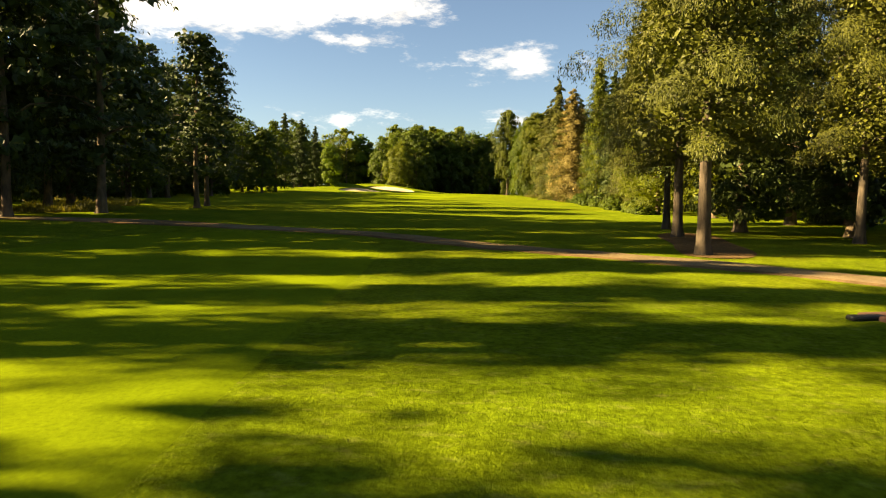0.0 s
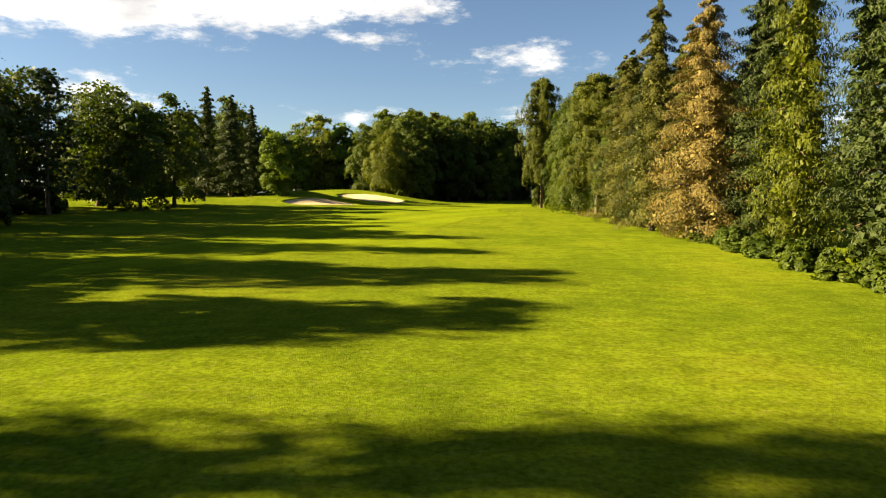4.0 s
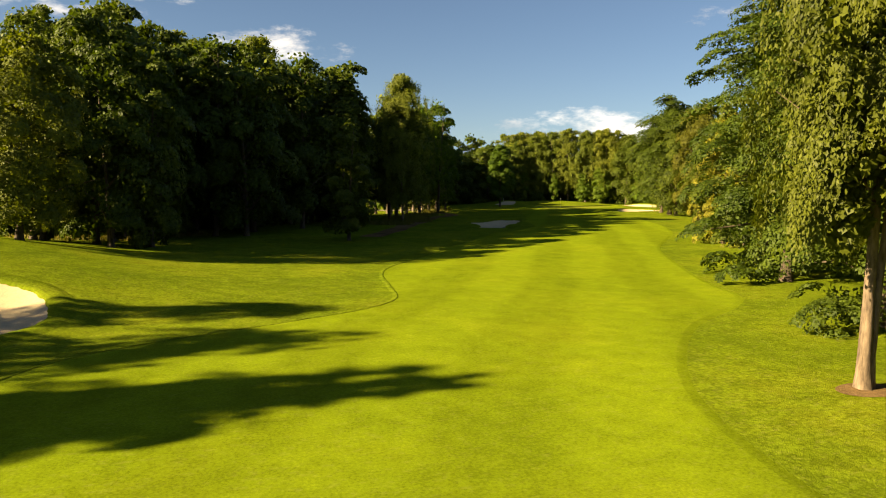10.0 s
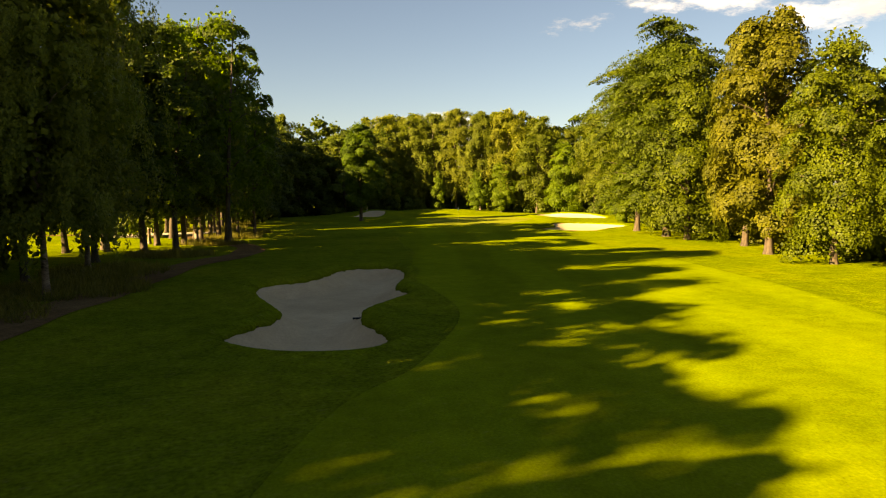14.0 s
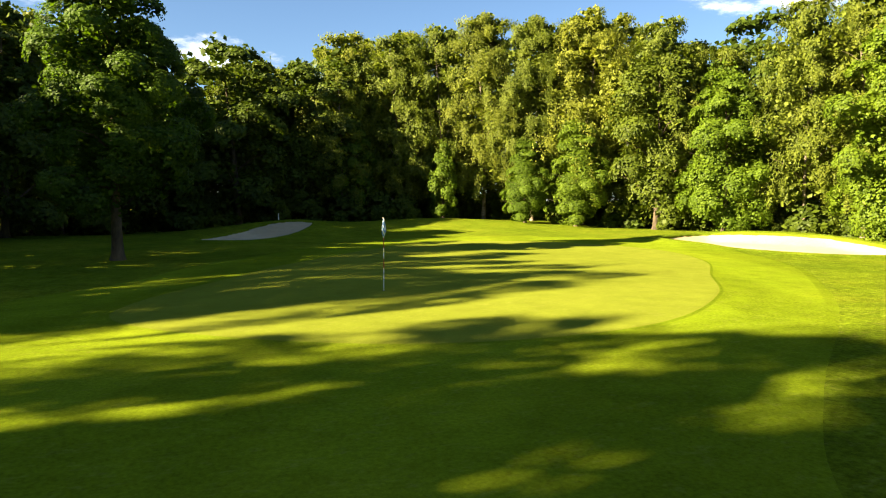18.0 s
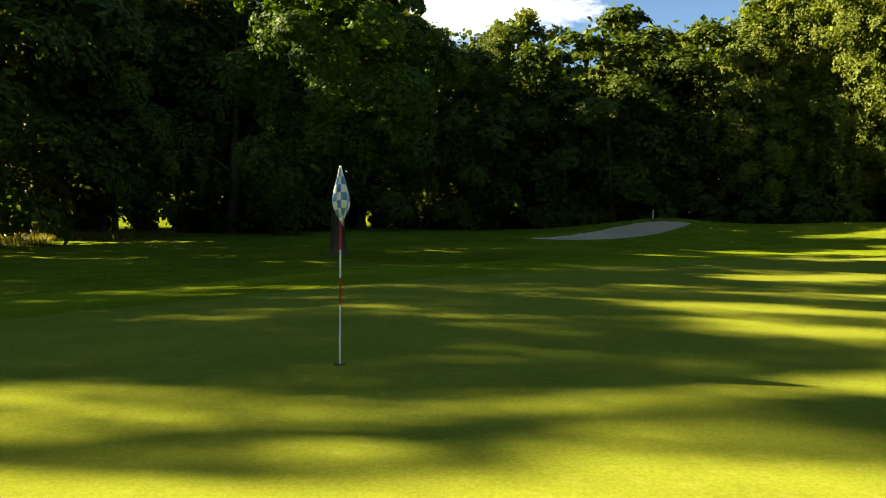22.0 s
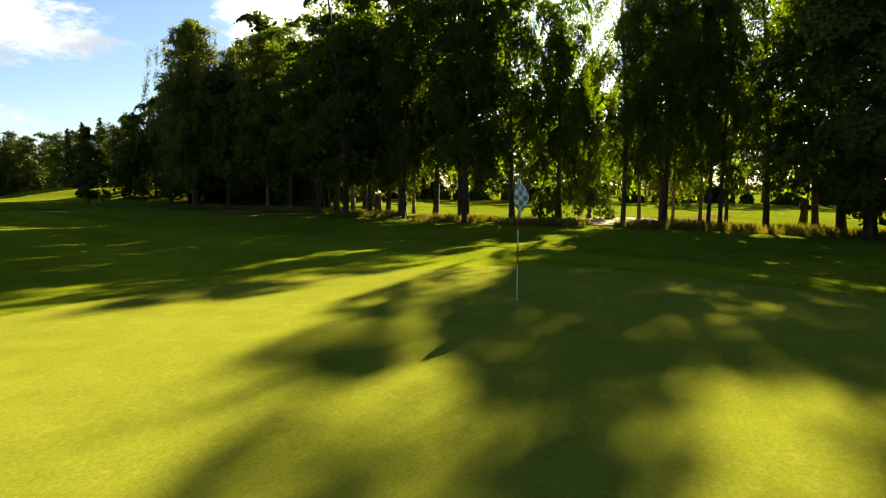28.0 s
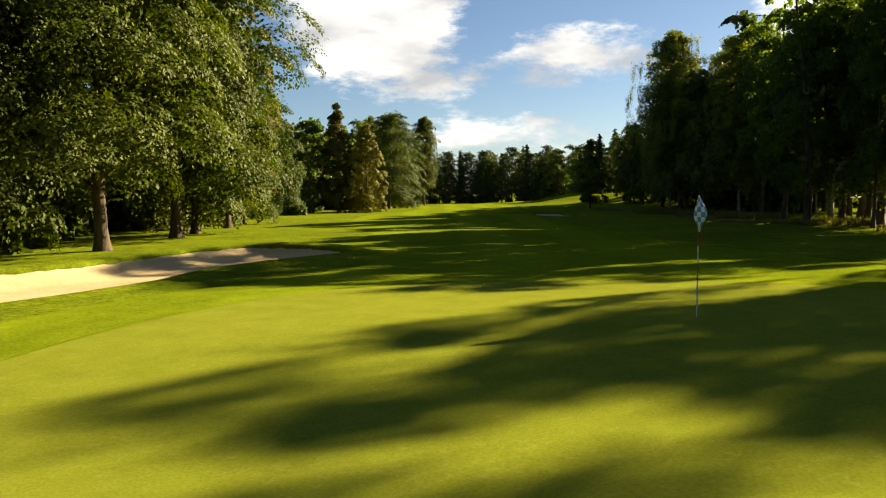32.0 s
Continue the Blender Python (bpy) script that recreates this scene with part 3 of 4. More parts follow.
def broad_crown(h, low, wide, count, n, size, rnd, point=0.3, puff=0.2, foot=0.6, gap=0.3, loose=0.28, dense=1.0, flat=0.0):
    """A billowing crown between two heights: boughs over an uneven hull, each an umbrella of seven pads of leaves, with deep gaps between, round a shaded inside."""
    m = max(9, count // 7)
    k = np.arange(m)
    z = np.clip(1 - 2 * (k + 0.5) / m + rnd.normal(size=m) * 0.05, -0.97, 0.97)
    t = k * 2.39996 + rnd.normal(size=m) * 0.3
    point = point + rnd.uniform(-0.1, 0.2)
    up, down = np.clip((z + 0.3) / 1.3, 0, 1), np.clip((-0.3 - z) / 0.7, 0, 1)
    full = np.sqrt(1 - 0.96 * up**2.2) * (1 - point * up**1.4) * (1 - (1 - foot) * down**1.6)
    half = (h - low) / 2
    big = rnd.uniform(0.7, 1.4, m) * wide * puff * 1.2 * (0.72 + 0.28 * full)
    far = rnd.uniform(1 - gap, 1.05, m) * (1 + 0.10 * np.sin(2 * t + rnd.uniform(0, 6)))
    q = full * far * (wide - big * 0.45)
    c = np.stack([np.cos(t) * q, np.sin(t) * q, (h + low) / 2 + z * (half - big * 0.3) * (0.5 + 0.5 * far)], -1)
    a = unit(np.stack([np.cos(t) * full * (1 - 0.45 * flat), np.sin(t) * full * (1 - 0.45 * flat), 0.55 + 0.5 * flat + 0.8 * np.clip(z, -0.25, 1)], -1))
    u = unit(np.cross(a, rnd.normal(size=a.shape)))
    v = np.cross(a, u)
    pc, pa, pr = [c], [a], [big * 0.55]
    for j in range(6):
        f, g = j * 1.0472 + rnd.uniform(-0.3, 0.3, (m, 1)), rnd.uniform(0.55, 0.85, (m, 1))
        rim = u * np.cos(f) + v * np.sin(f)
        pc.append(c + (rim * g * (1 + 0.3 * flat) - a * (0.75 * (1 - 0.45 * flat) * g**2 + rnd.uniform(-0.12, 0.12, (m, 1)))) * big[:, None])
        pa.append(unit(a + rim * 0.65 * (1 - 0.5 * flat) + (0, 0, 0.1)))
        pr.append(big * rnd.uniform(0.34, 0.56, m))
    pc, pa, pr = np.concatenate(pc), np.concatenate(pa), np.concatenate(pr)
    rr = np.repeat(pr[:, None], 3, 1)
    core = np.concatenate([c * (0.6, 0.6, 1), c * (0.32, 0.32, 1)]) - (0, 0, 0.35)
    return joined([pads(pc, pa, rr, n, size, rnd, loose=loose, sag=0.45 * (1 - 0.55 * flat)), inner(core, np.repeat(np.concatenate([big, big])[:, None], 3, 1), max(3, int(n * dense * 1.0)), min(0.3, size * 1.5), rnd)])


def birch_crown(h, low, wide, boughs, n, size, rnd, fall=2.6):
    """Arching boughs that end in hanging tresses of fine leaves, thick towards the outside."""
    c, r, o = [], [], []
    a0 = rnd.uniform(0, 6)
    for k in range(boughs):
        f = (k + rnd.uniform(0, 1)) / boughs
        a = k * 2.39996 + rnd.uniform(-0.4, 0.4)
        lump = 1 + 0.22 * math.sin(2 * a + 6 * f + a0)
        far = wide * lump * math.sqrt(max(0.03, 1 - (abs(f - 0.33) / 0.7) ** 2.1)) * rnd.uniform(0.75, 1.05)
        z = low + (h - low) * (0.14 + 0.86 * f)
        for g in (0.35, 0.6, 0.8, 1.0):
            for m in range(2):
                b = a + rnd.uniform(-0.3, 0.3)
                x, y, zz = math.cos(b) * far * g, math.sin(b) * far * g, z + 0.3 * far * (0.35 - (g - 0.55) ** 2)
                drop = rnd.uniform(0.3, 1.0) * fall * (1 - 0.5 * f) * (0.4 + 0.6 * g)
                for s in (0.0, 0.4, 0.75, 1.0)[: 2 + m + (g > 0.7)]:
                    w = (0.55 - 0.28 * s) * rnd.uniform(0.7, 1.25)
                    c.append((x * (1 + 0.05 * s), y * (1 + 0.05 * s), max(zz - drop * s, low * 0.5)))
                    r.append((w, w, 0.32 + 0.2 * drop))
                    o.append((math.cos(b), math.sin(b), 0.25))
    c, r, o = np.array(c), np.array(r), np.array(o)
    cc, rr, oo = np.repeat(c, n, 0), np.repeat(r, n, 0), np.repeat(o, n, 0)
    d = unit(rnd.normal(size=cc.shape) + oo * 0.5)
    at = cc + d * rr * rnd.uniform(0.2, 1.1, (len(cc), 1))
    face = unit(oo + d * 0.4 + rnd.normal(size=cc.shape) * 0.5)
    fine = blades(at, face, rnd.normal(size=cc.shape) * 0.45 + (0, 0, -1.0), size, 0.5, rnd)
    core = c[::2] * (0.6, 0.6, 1)
    return joined([fine, inner(core, r[::2] * (1.7, 1.7, 1.1), max(3, n // 2), min(0.24, size * 2.0), rnd)])


def bough_crown(h, low, wide, boughs, n, size, rnd, full=0.62, sag=0.6, fringe=0.4, broad=0.2):
    """A conifer: single boughs that sag and lift at their tips, each a row of overlapping sprays with a hanging fringe, and dark gaps between."""
    k = np.arange(boughs)
    f = (k + rnd.uniform(0, 1, boughs)) / boughs
    t = k * 2.39996 + rnd.uniform(-0.35, 0.35, boughs)
    far = wide * np.minimum((1 - f) ** full, 0.6 + 2.4 * f) * rnd.uniform(0.72, 1.1, boughs) + 0.25
    z = low + (h - low) * f
    o = np.stack([np.cos(t), np.sin(t), 0 * t], -1)
    c, a, r = [], [], []
    for g in (0.4, 0.6, 0.8, 0.98):
        c.append(o * (far * g)[:, None] + np.stack([0 * t, 0 * t, z + far * (0.14 * g - sag * g**2 + 0.22 * g**4)], -1))
        a.append(o * (0.5 + 0.4 * g) + (0, 0, 0.75) + rnd.normal(size=o.shape) * 0.12)
        r.append((0.16 + broad * far * (1.25 - 0.55 * g)) * rnd.uniform(0.8, 1.25, boughs))
    c, a, r = np.concatenate(c), unit(np.concatenate(a)), np.repeat(np.concatenate(r)[:, None], 3, 1)
    top = pads(c, a, r, n, size, rnd, 0.3, 0.3, 0.55)
    m = max(3, int(n * fringe))
    cc, aa, rr = (np.repeat(q, m, 0) for q in (c, a, r))
    turn = rnd.uniform(0, 6.283, (len(cc), 1))
    at = cc + np.concatenate([np.cos(turn), np.sin(turn), 0 * turn], 1) * rr * rnd.uniform(0.3, 1, (len(cc), 1)) - np.concatenate([0 * turn, 0 * turn, rr[:, :1] * rnd.uniform(0.4, 1.35, (len(cc), 1))], 1)
    hanging = blades(at, unit(aa * (1, 1, 0.2) + rnd.normal(size=at.shape) * 0.35), rnd.normal(size=at.shape) * 0.2 + (0, 0, -1.0), size * 1.25, 0.28, rnd)
    q = np.linspace(0, 1, 90)
    core = np.stack([0 * q, 0 * q, low + (h - low) * q * 0.95], -1)
    return joined([top, hanging, inner(core, np.repeat((0.55 * wide * (1 - q) ** full + 0.08)[:, None], 3, 1) * (1, 1, 0.5), max(14, int(n * 0.9)), min(0.22, size * 1.7), rnd)])


def pine_crown(h, low, wide, tiers, n, size, rnd):
    """Flat irregular layers of needles on stout boughs."""
    c, r, o = [], [], []
    for k in range(tiers):
        f = (k + 0.5) / tiers
        for j in range(rnd.integers(5, 8)):
            a, w = rnd.uniform(0, 6.283), wide * (1 - 0.72 * f**1.7) * rnd.uniform(0.35, 1.0)
            c.append((math.cos(a) * w, math.sin(a) * w, low + (h - low) * f + 0.12 * w + rnd.uniform(-0.4, 0.4)))
            q = rnd.uniform(0.75, 1.35)
            r.append((1.2 * q, 1.2 * q, 0.42))
            o.append((math.cos(a) * 0.5, math.sin(a) * 0.5, 0.8))
    c, r, o = np.array(c), np.array(r), np.array(o)
    return joined([pads(c, o, r, n, size, rnd, slim=0.35, loose=0.4, sag=0.1), inner(c * (0.65, 0.65, 1), r * (1, 1, 1.6), max(5, n // 4), min(0.42, size * 1.6), rnd)])


def make(kind, seed, level=1):
    """One tree of a kind; level 0: far off, with fewer and larger sprays; 2: near the camera's way, with fine leaves."""
    r = np.random.default_rng(seed)
    # pads, leaves to a pad, half a leaf's length
    P, N, S = ((90, 28, 0.26), (180, 56, 0.14), (270, 120, 0.088))[level]
    if kind == "oak":
        return tree("oak_tree", "broad green leafy tree", stem(13, 0.24, 0.5, 12, 0.14, 4.2, 0.6, r), broad_crown(16, 0.9, 5.1, P, N, S, r, 0.08, (0.22, 0.23, 0.24)[level], 0.75, (0.34, 0.34, 0.42)[level], flat=(0.2, 0.3, 0.25)[level]), BARK, LEAF_SUMMER if level == 2 else LEAF_OAK)
    if kind == "giant":
        return tree("oak_tree", "huge spreading green tree with layered boughs low to the ground", stem(19, 0.34, 0.6, 16, 0.12, 6.4, 0.35, r), broad_crown(22, 3.2, 8.0, 760, 95, 0.1, r, 0.1, 0.16, 0.7, 0.4, flat=0.8), BARK, LEAF_SUMMER)
    if kind == "stand":
        return tree("hornbeam_tree", "slim leafy tree with a bare trunk in a row", stem(15, 0.19, 0.7, 12, 0.2, 3.0, 0.8, r), broad_crown(17, 2.5, 4.0, P, N, S, r, 0.15, 0.25, 0.6, 0.34), BARK, LEAF_OAK)
    if kind == "ash":
        return tree("ash_tree", "slim leafy tree with sunlit leaves over a bare trunk", stem(15, 0.19, 0.7, 12, 0.2, 3.0, 0.8, r), broad_crown(17, 2.6, 4.0, int(P * 0.95), int(N * 1.25), S * 0.75, r, 0.15, 0.23, 0.6, 0.42, 0.4, 0.4), BARK, LEAF_BELT)
    if kind == "amber":
        return tree("lime_tree", "broad leafy tree with yellow-green leaves", stem(13, 0.26, 0.5, 12, 0.14, 4.2, 0.6, r), broad_crown(16, 0.9, 4.9, int(P * 1.2), N, S, r, 0.1, 0.2, 0.7, 0.28), BARK, LEAF_AMBER)
    if kind == "maple":
        return tree("maple_tree", "bright green leafy tree clothed to the ground", stem(11, 0.2, 0.4, 12, 0.15, 3.4, 0.6, r), broad_crown(14, 0.2, 4.2, P, N, S, r, 0.35, 0.24, 0.8, 0.32, 0.28), BARK, LEAF_MAPLE)
    if kind == "round":
        return tree("hornbeam_tree", "low round-headed leafy tree with several stems", stem(8.5, 0.2, 0.4, 16, 0.12, 4.0, 0.5, r), broad_crown(11, 0.9, 5.4, 320, 120, 0.08, r, 0.12, 0.18, 0.62, 0.24), BARK, LEAF_LARCH)
    if kind == "thick":
        return tree("beech_tree", "dense deep green leafy tree clothed to the ground", stem(13, 0.24, 0.4, 12, 0.14, 3.4, 0.5, r), broad_crown(16, 0.4, 4.9, 440, 130, 0.078, r, 0.2, 0.19, 0.85, 0.3), BARK, LEAF_DUSK)
    if kind == "layered":
        return tree("beech_tree", "dense green leafy tree with layered flat sprays down to the ground", stem(13, 0.24, 0.4, 16, 0.1, 3.6, 0.1, r), broad_crown(16, 0.3, 4.9, 640, 90, 0.066, r, 0.2, 0.15, 0.75, 0.34, flat=0.8), BARK, LEAF_DUSK)
    if kind == "birch":
        return tree("birch_tree", "tall birch with pale bark and hanging twigs", stem(19, 0.15, 0.6, 16, 0.25, 3.2, 0.8, r), birch_crown(20, 0.5, 4.5, (24, 44, 58)[level], (7, 20, 42)[level], (0.22, 0.105, 0.082)[level], r), BARK_BIRCH, LEAF_BIRCH)
    if kind == "alder":
        return tree("birch_tree", "tall old birch with a forked tan trunk and olive-green hanging twigs", joined([stem(19, 0.2, 0.5, 16, 0.2, 3.4, 0.8, r), tube([(0.2, -0.16, -0.1), (0.2, -0.17, 0.25), (0.22, -0.18, 0.9), (0.32, -0.3, 3.0), (0.6, -0.6, 7.0), (1.0, -0.9, 12.0)], [0.27, 0.19, 0.145, 0.12, 0.09, 0.03], 10)]), birch_crown(20, 1.9, 4.5, 72, 48, 0.076, r, 1.7), BARK_TAN, LEAF_OLIVE)
    # boughs, twigs to a bough, half a twig's length
    B, M, Q = ((44, 10, 0.26), (66, 34, 0.125), (74, 70, 0.075))[level]
    if kind == "bough":
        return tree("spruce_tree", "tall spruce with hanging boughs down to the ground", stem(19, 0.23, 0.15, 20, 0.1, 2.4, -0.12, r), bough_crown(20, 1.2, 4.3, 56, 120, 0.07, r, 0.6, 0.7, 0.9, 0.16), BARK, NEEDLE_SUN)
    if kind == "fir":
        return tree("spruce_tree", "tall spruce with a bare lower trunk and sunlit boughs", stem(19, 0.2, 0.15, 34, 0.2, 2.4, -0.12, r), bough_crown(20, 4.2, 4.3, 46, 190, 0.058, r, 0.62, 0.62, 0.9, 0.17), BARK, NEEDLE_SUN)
    if kind == "spruce":
        return tree("spruce_tree", "tall dark green spruce with drooping boughs", stem(19, 0.24, 0.1, 16, 0.12, 2.4, -0.2, r), bough_crown(20, 1.6, 3.9, B, M, Q, r, 0.8, 0.5, 0.6, 0.16), BARK_WARM, NEEDLE)
    if kind == "larch":
        return tree("larch_tree", "tall larch with soft light green needles", stem(19, 0.2, 0.2, 16, 0.14, 2.4, -0.1, r), bough_crown(20, 1.2, 3.7, B, M, Q, r, 0.65, 0.4, 0.6), BARK_WARM, LEAF_LARCH)
    if kind == "pine":
        m, q = ((14, 0.34), (44, 0.19), (80, 0.12))[level]
        return tree("pine_tree", "dark pine with layered irregular crown", stem(16, 0.25, 0.3, 12, 0.25, 3.2, 0.3, r), pine_crown(18, 2.8, 4.4, 16, m, q, r), BARK_WARM, NEEDLE)
    if kind == "dry":
        return tree("dead_spruce_tree", "dead spruce with dry orange-brown needles", stem(13.6, 0.2, 0.1, 26, 0.1, 2.4, -0.1, r), bough_crown(14, 0.9, 3.0, 74, 64, 0.065, r, 0.75, 0.5, 0.9, 0.16), BARK, NEEDLE_DRY)
    if kind == "gold":
        return tree("golden_cypress_tree", "dense golden-yellow conifer clothed to the ground", stem(12, 0.2, 0.1, 12, 0.08, 2.5, 0.4, r), broad_crown(15, 0.15, 3.9, 620, 80, 0.072, r, 0.4, 0.135, 0.92, 0.14), BARK, LEAF_GOLD)
    if kind == "cypress":
        return tree("cypress_tree", "dense brownish-green conifer clothed to the ground", stem(13, 0.2, 0.1, 12, 0.08, 2.5, 0.4, r), broad_crown(16, 0.2, 3.6, 340, 90, 0.1, r, 0.5, 0.2, 0.88, 0.2), BARK, LEAF_BROWN)
    if kind == "lone":
        return tree("swamp_cypress_tree", "feathery green conifer with soft upswept sprays", stem(14.5, 0.2, 0.1, 18, 0.2, 3.0, 0.35, r), broad_crown(15.4, 2.6, 3.9, 340, 150, 0.07, r, 0.22, 0.2, 0.65, 0.38), BARK_WARM, LEAF_FEATHER)
    if kind == "young":
        return tree("young_tree", "slim young leafy tree with upright boughs", stem(9.5, 0.12, 0.2, 12, 0.15, 2.0, 1.2, r), broad_crown(10.5, 0.6, 2.5, 190, 90, 0.075, r, 0.6, 0.2, 0.7, 0.3), BARK, LEAF_LARCH)
    if kind == "shrub":
        return tree("shrub", "low leafy shrub at the edge of the wood", stem(1.6, 0.05, 0.2, 5, 0.05, 1.2, 0.8, r), broad_crown(2.6, -0.1, 1.9, (22, 34, 60)[level], (12, 22, 44)[level], (0.24, 0.16, 0.09)[level], r, 0.2, 0.33, 0.95), BARK, LEAF_OAK)
    return tree("sapling", "slender young tree with sparse light leaves", stem(3.4, 0.04, 0.1, 8, 0.35, 1.0, 0.8, r), broad_crown(4.2, 0.9, 1.15, 110, 40, 0.05, r, 0.3, 0.26, 0.7, 0.3), BARK_TAN, LEAF_OLIVE)


HEIGHT = {"oak": 16, "giant": 22, "maple": 14, "birch": 20, "spruce": 20, "larch": 20, "pine": 18, "amber": 16, "shrub": 2.6, "dry": 14, "gold": 15, "cypress": 16, "lone": 15.4, "young": 10.5, "sapling": 4.2, "stand": 17, "fir": 20, "alder": 20, "thick": 16, "layered": 16, "ash": 17, "bough": 20, "round": 11}
WIDTH = {"oak": 5.2, "giant": 8.0, "maple": 4.2, "birch": 4.8, "spruce": 3.9, "larch": 3.7, "pine": 4.4, "amber": 5.0, "shrub": 1.9, "dry": 3.0, "gold": 3.7, "cypress": 3.6, "lone": 3.9, "young": 2.4, "sapling": 1.2, "stand": 3.9, "fir": 4.0, "alder": 4.6, "thick": 4.9, "layered": 4.9, "ash": 3.9, "bough": 4.2, "round": 5.4}
MANY = ("oak", "maple", "birch", "spruce", "pine", "shrub", "stand", "ash")
STOCK = {k: [make(k, 10 * i + j) for j in range(3 if k in MANY else 1)] for i, k in enumerate(HEIGHT) if k != "amber"}
FAR_STOCK = {k: [make(k, 500 + 10 * i + j, 0) for j in range(2)] for i, k in enumerate(("oak", "maple", "birch", "spruce", "pine", "stand", "shrub"))}
NEAR_STOCK = {k: [make(k, 900 + 10 * i + j, 2) for j in range(2 if k == "maple" else 1)] for i, k in enumerate(("oak", "maple", "birch", "ash", "amber", "spruce"))}
used = set()


def plant(kind, x, y, height, wide=0.0, far=False):
    """One tree of a kind on the land at (x, y), scaled to its height and half width."""
    r = random.Random(int(x * 131 + y * 977))
    near, kind = kind.endswith("+"), kind.rstrip("+")
    stock = NEAR_STOCK[kind] if near else FAR_STOCK[kind] if far and kind in FAR_STOCK else STOCK[kind]
    first = stock[r.randrange(len(stock))]
    s = height / HEIGHT[kind]
    w = wide / WIDTH[kind] if wide else s * r.uniform(1.05, 1.28)
    place, turn = (x, y, land_at(x, y) - 0.06), (0, 0, r.uniform(0, 6.28))
    ob = first
    if first in used:
        ob = copy_thing(first, Matrix())
    used.add(first)
    ob.location, ob.rotation_euler, ob.scale = place, turn, (w, w, s)
    return ob


def wood(kinds, a, b, n, depth, height, seed, far=True, under=0):
    """A belt of trees from a to b, scattered to the left of the line, with shrubs beneath."""
    r = random.Random(seed)
    dx, dy = b[0] - a[0], b[1] - a[1]
    away = math.hypot(dx, dy)
    for k in range(n):
        f, off = (k + r.uniform(0.1, 0.9)) / n, r.uniform(0, 1) * depth
        kind = r.choice(kinds)
        plant(kind, a[0] + dx * f - dy / away * off, a[1] + dy * f + dx / away * off, height * r.uniform(0.85, 1.15), 0.0, far)
    for k in range(under):
        f, off = (k + r.uniform(0.1, 0.9)) / under, r.uniform(0, 1) * depth * 0.5
        plant("shrub", a[0] + dx * f - dy / away * off, a[1] + dy * f + dx / away * off, r.uniform(1.4, 4.0), 0.0, far)


def grove(rows):
    for kind, x, y, h, *w in rows:
        plant(kind, x, y, h, *w)


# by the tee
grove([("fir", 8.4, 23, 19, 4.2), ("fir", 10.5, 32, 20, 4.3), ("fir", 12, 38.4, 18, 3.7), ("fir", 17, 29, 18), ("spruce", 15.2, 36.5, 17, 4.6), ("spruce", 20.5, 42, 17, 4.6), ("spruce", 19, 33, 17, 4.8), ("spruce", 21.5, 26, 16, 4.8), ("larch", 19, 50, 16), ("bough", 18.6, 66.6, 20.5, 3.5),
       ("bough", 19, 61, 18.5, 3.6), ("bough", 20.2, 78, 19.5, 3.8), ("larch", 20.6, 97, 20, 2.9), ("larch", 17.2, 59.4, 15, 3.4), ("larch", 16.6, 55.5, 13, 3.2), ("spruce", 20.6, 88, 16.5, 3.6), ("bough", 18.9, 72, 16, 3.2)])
grove([("pine", -23.0, 37.1, 20.5, 4.6), ("pine", -25.2, 44.9, 15, 4.6), ("pine", -20.3, 41.8, 19.5, 4.8), ("spruce", -25.4, 48.0, 14, 4.0), ("pine", -20.5, 61, 13.5, 3.8), ("pine", -18.8, 53.6, 13.2, 3.8), ("pine", -26, 2.4, 20.5, 5.0), ("spruce", -27, 8.6, 22, 4.8), ("pine", -25.5, -3.5, 19.5), ("spruce", -27, 12.5, 22, 4.6), ("spruce", -29, 17.2, 20.5, 3.9), ("spruce", -30, 23, 22.5, 5.0), ("spruce", -27, 28.5, 22, 4.2), ("pine", -29.5, 33, 22, 4.6), ("oak", -27, 40.5, 17, 5.5), ("spruce", -24.8, 38.3, 20, 4.6), ("oak", -31, 46.5, 15, 5.5), ("pine", -29, 55.2, 17, 4.6), ("pine", -27, 48, 14.5, 3.4), ("pine", -31, 64, 19), ("oak", -34, 76, 17), ("pine", -36, 86, 18),
       ("pine", -38, 97, 18), ("pine", -38, 107.5, 17.2, 5.5), ("oak", -36.5, 110.5, 15.8, 5.4), ("oak", -38, 113, 15.5, 5.0), ("pine", -40, 118, 15.5), ("oak", -41, 143, 15), ("oak", -36.7, 142, 14), ("oak", -46, 150, 16.5), ("oak", -36, 150.5, 15, 5.6), ("pine", -41, 130, 15)])
grove([("oak", -35, 45, 12), ("oak", -36, 51, 12)])
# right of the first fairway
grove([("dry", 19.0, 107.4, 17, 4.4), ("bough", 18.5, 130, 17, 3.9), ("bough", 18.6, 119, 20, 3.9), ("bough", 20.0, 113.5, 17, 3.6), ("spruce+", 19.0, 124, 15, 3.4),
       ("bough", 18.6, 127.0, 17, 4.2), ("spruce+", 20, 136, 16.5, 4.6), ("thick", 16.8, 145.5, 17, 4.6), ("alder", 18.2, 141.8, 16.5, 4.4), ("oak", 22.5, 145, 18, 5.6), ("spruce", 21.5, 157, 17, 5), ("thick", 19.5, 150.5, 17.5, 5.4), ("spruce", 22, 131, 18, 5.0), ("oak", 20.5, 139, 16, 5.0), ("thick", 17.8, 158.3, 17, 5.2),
       ("layered", 19.2, 164.5, 17, 5.0), ("alder", 14.4, 166.7, 19.5, 3.7), ("sapling", 13.1, 161, 3.6), ("layered", 23, 173, 17.5, 5.4)])
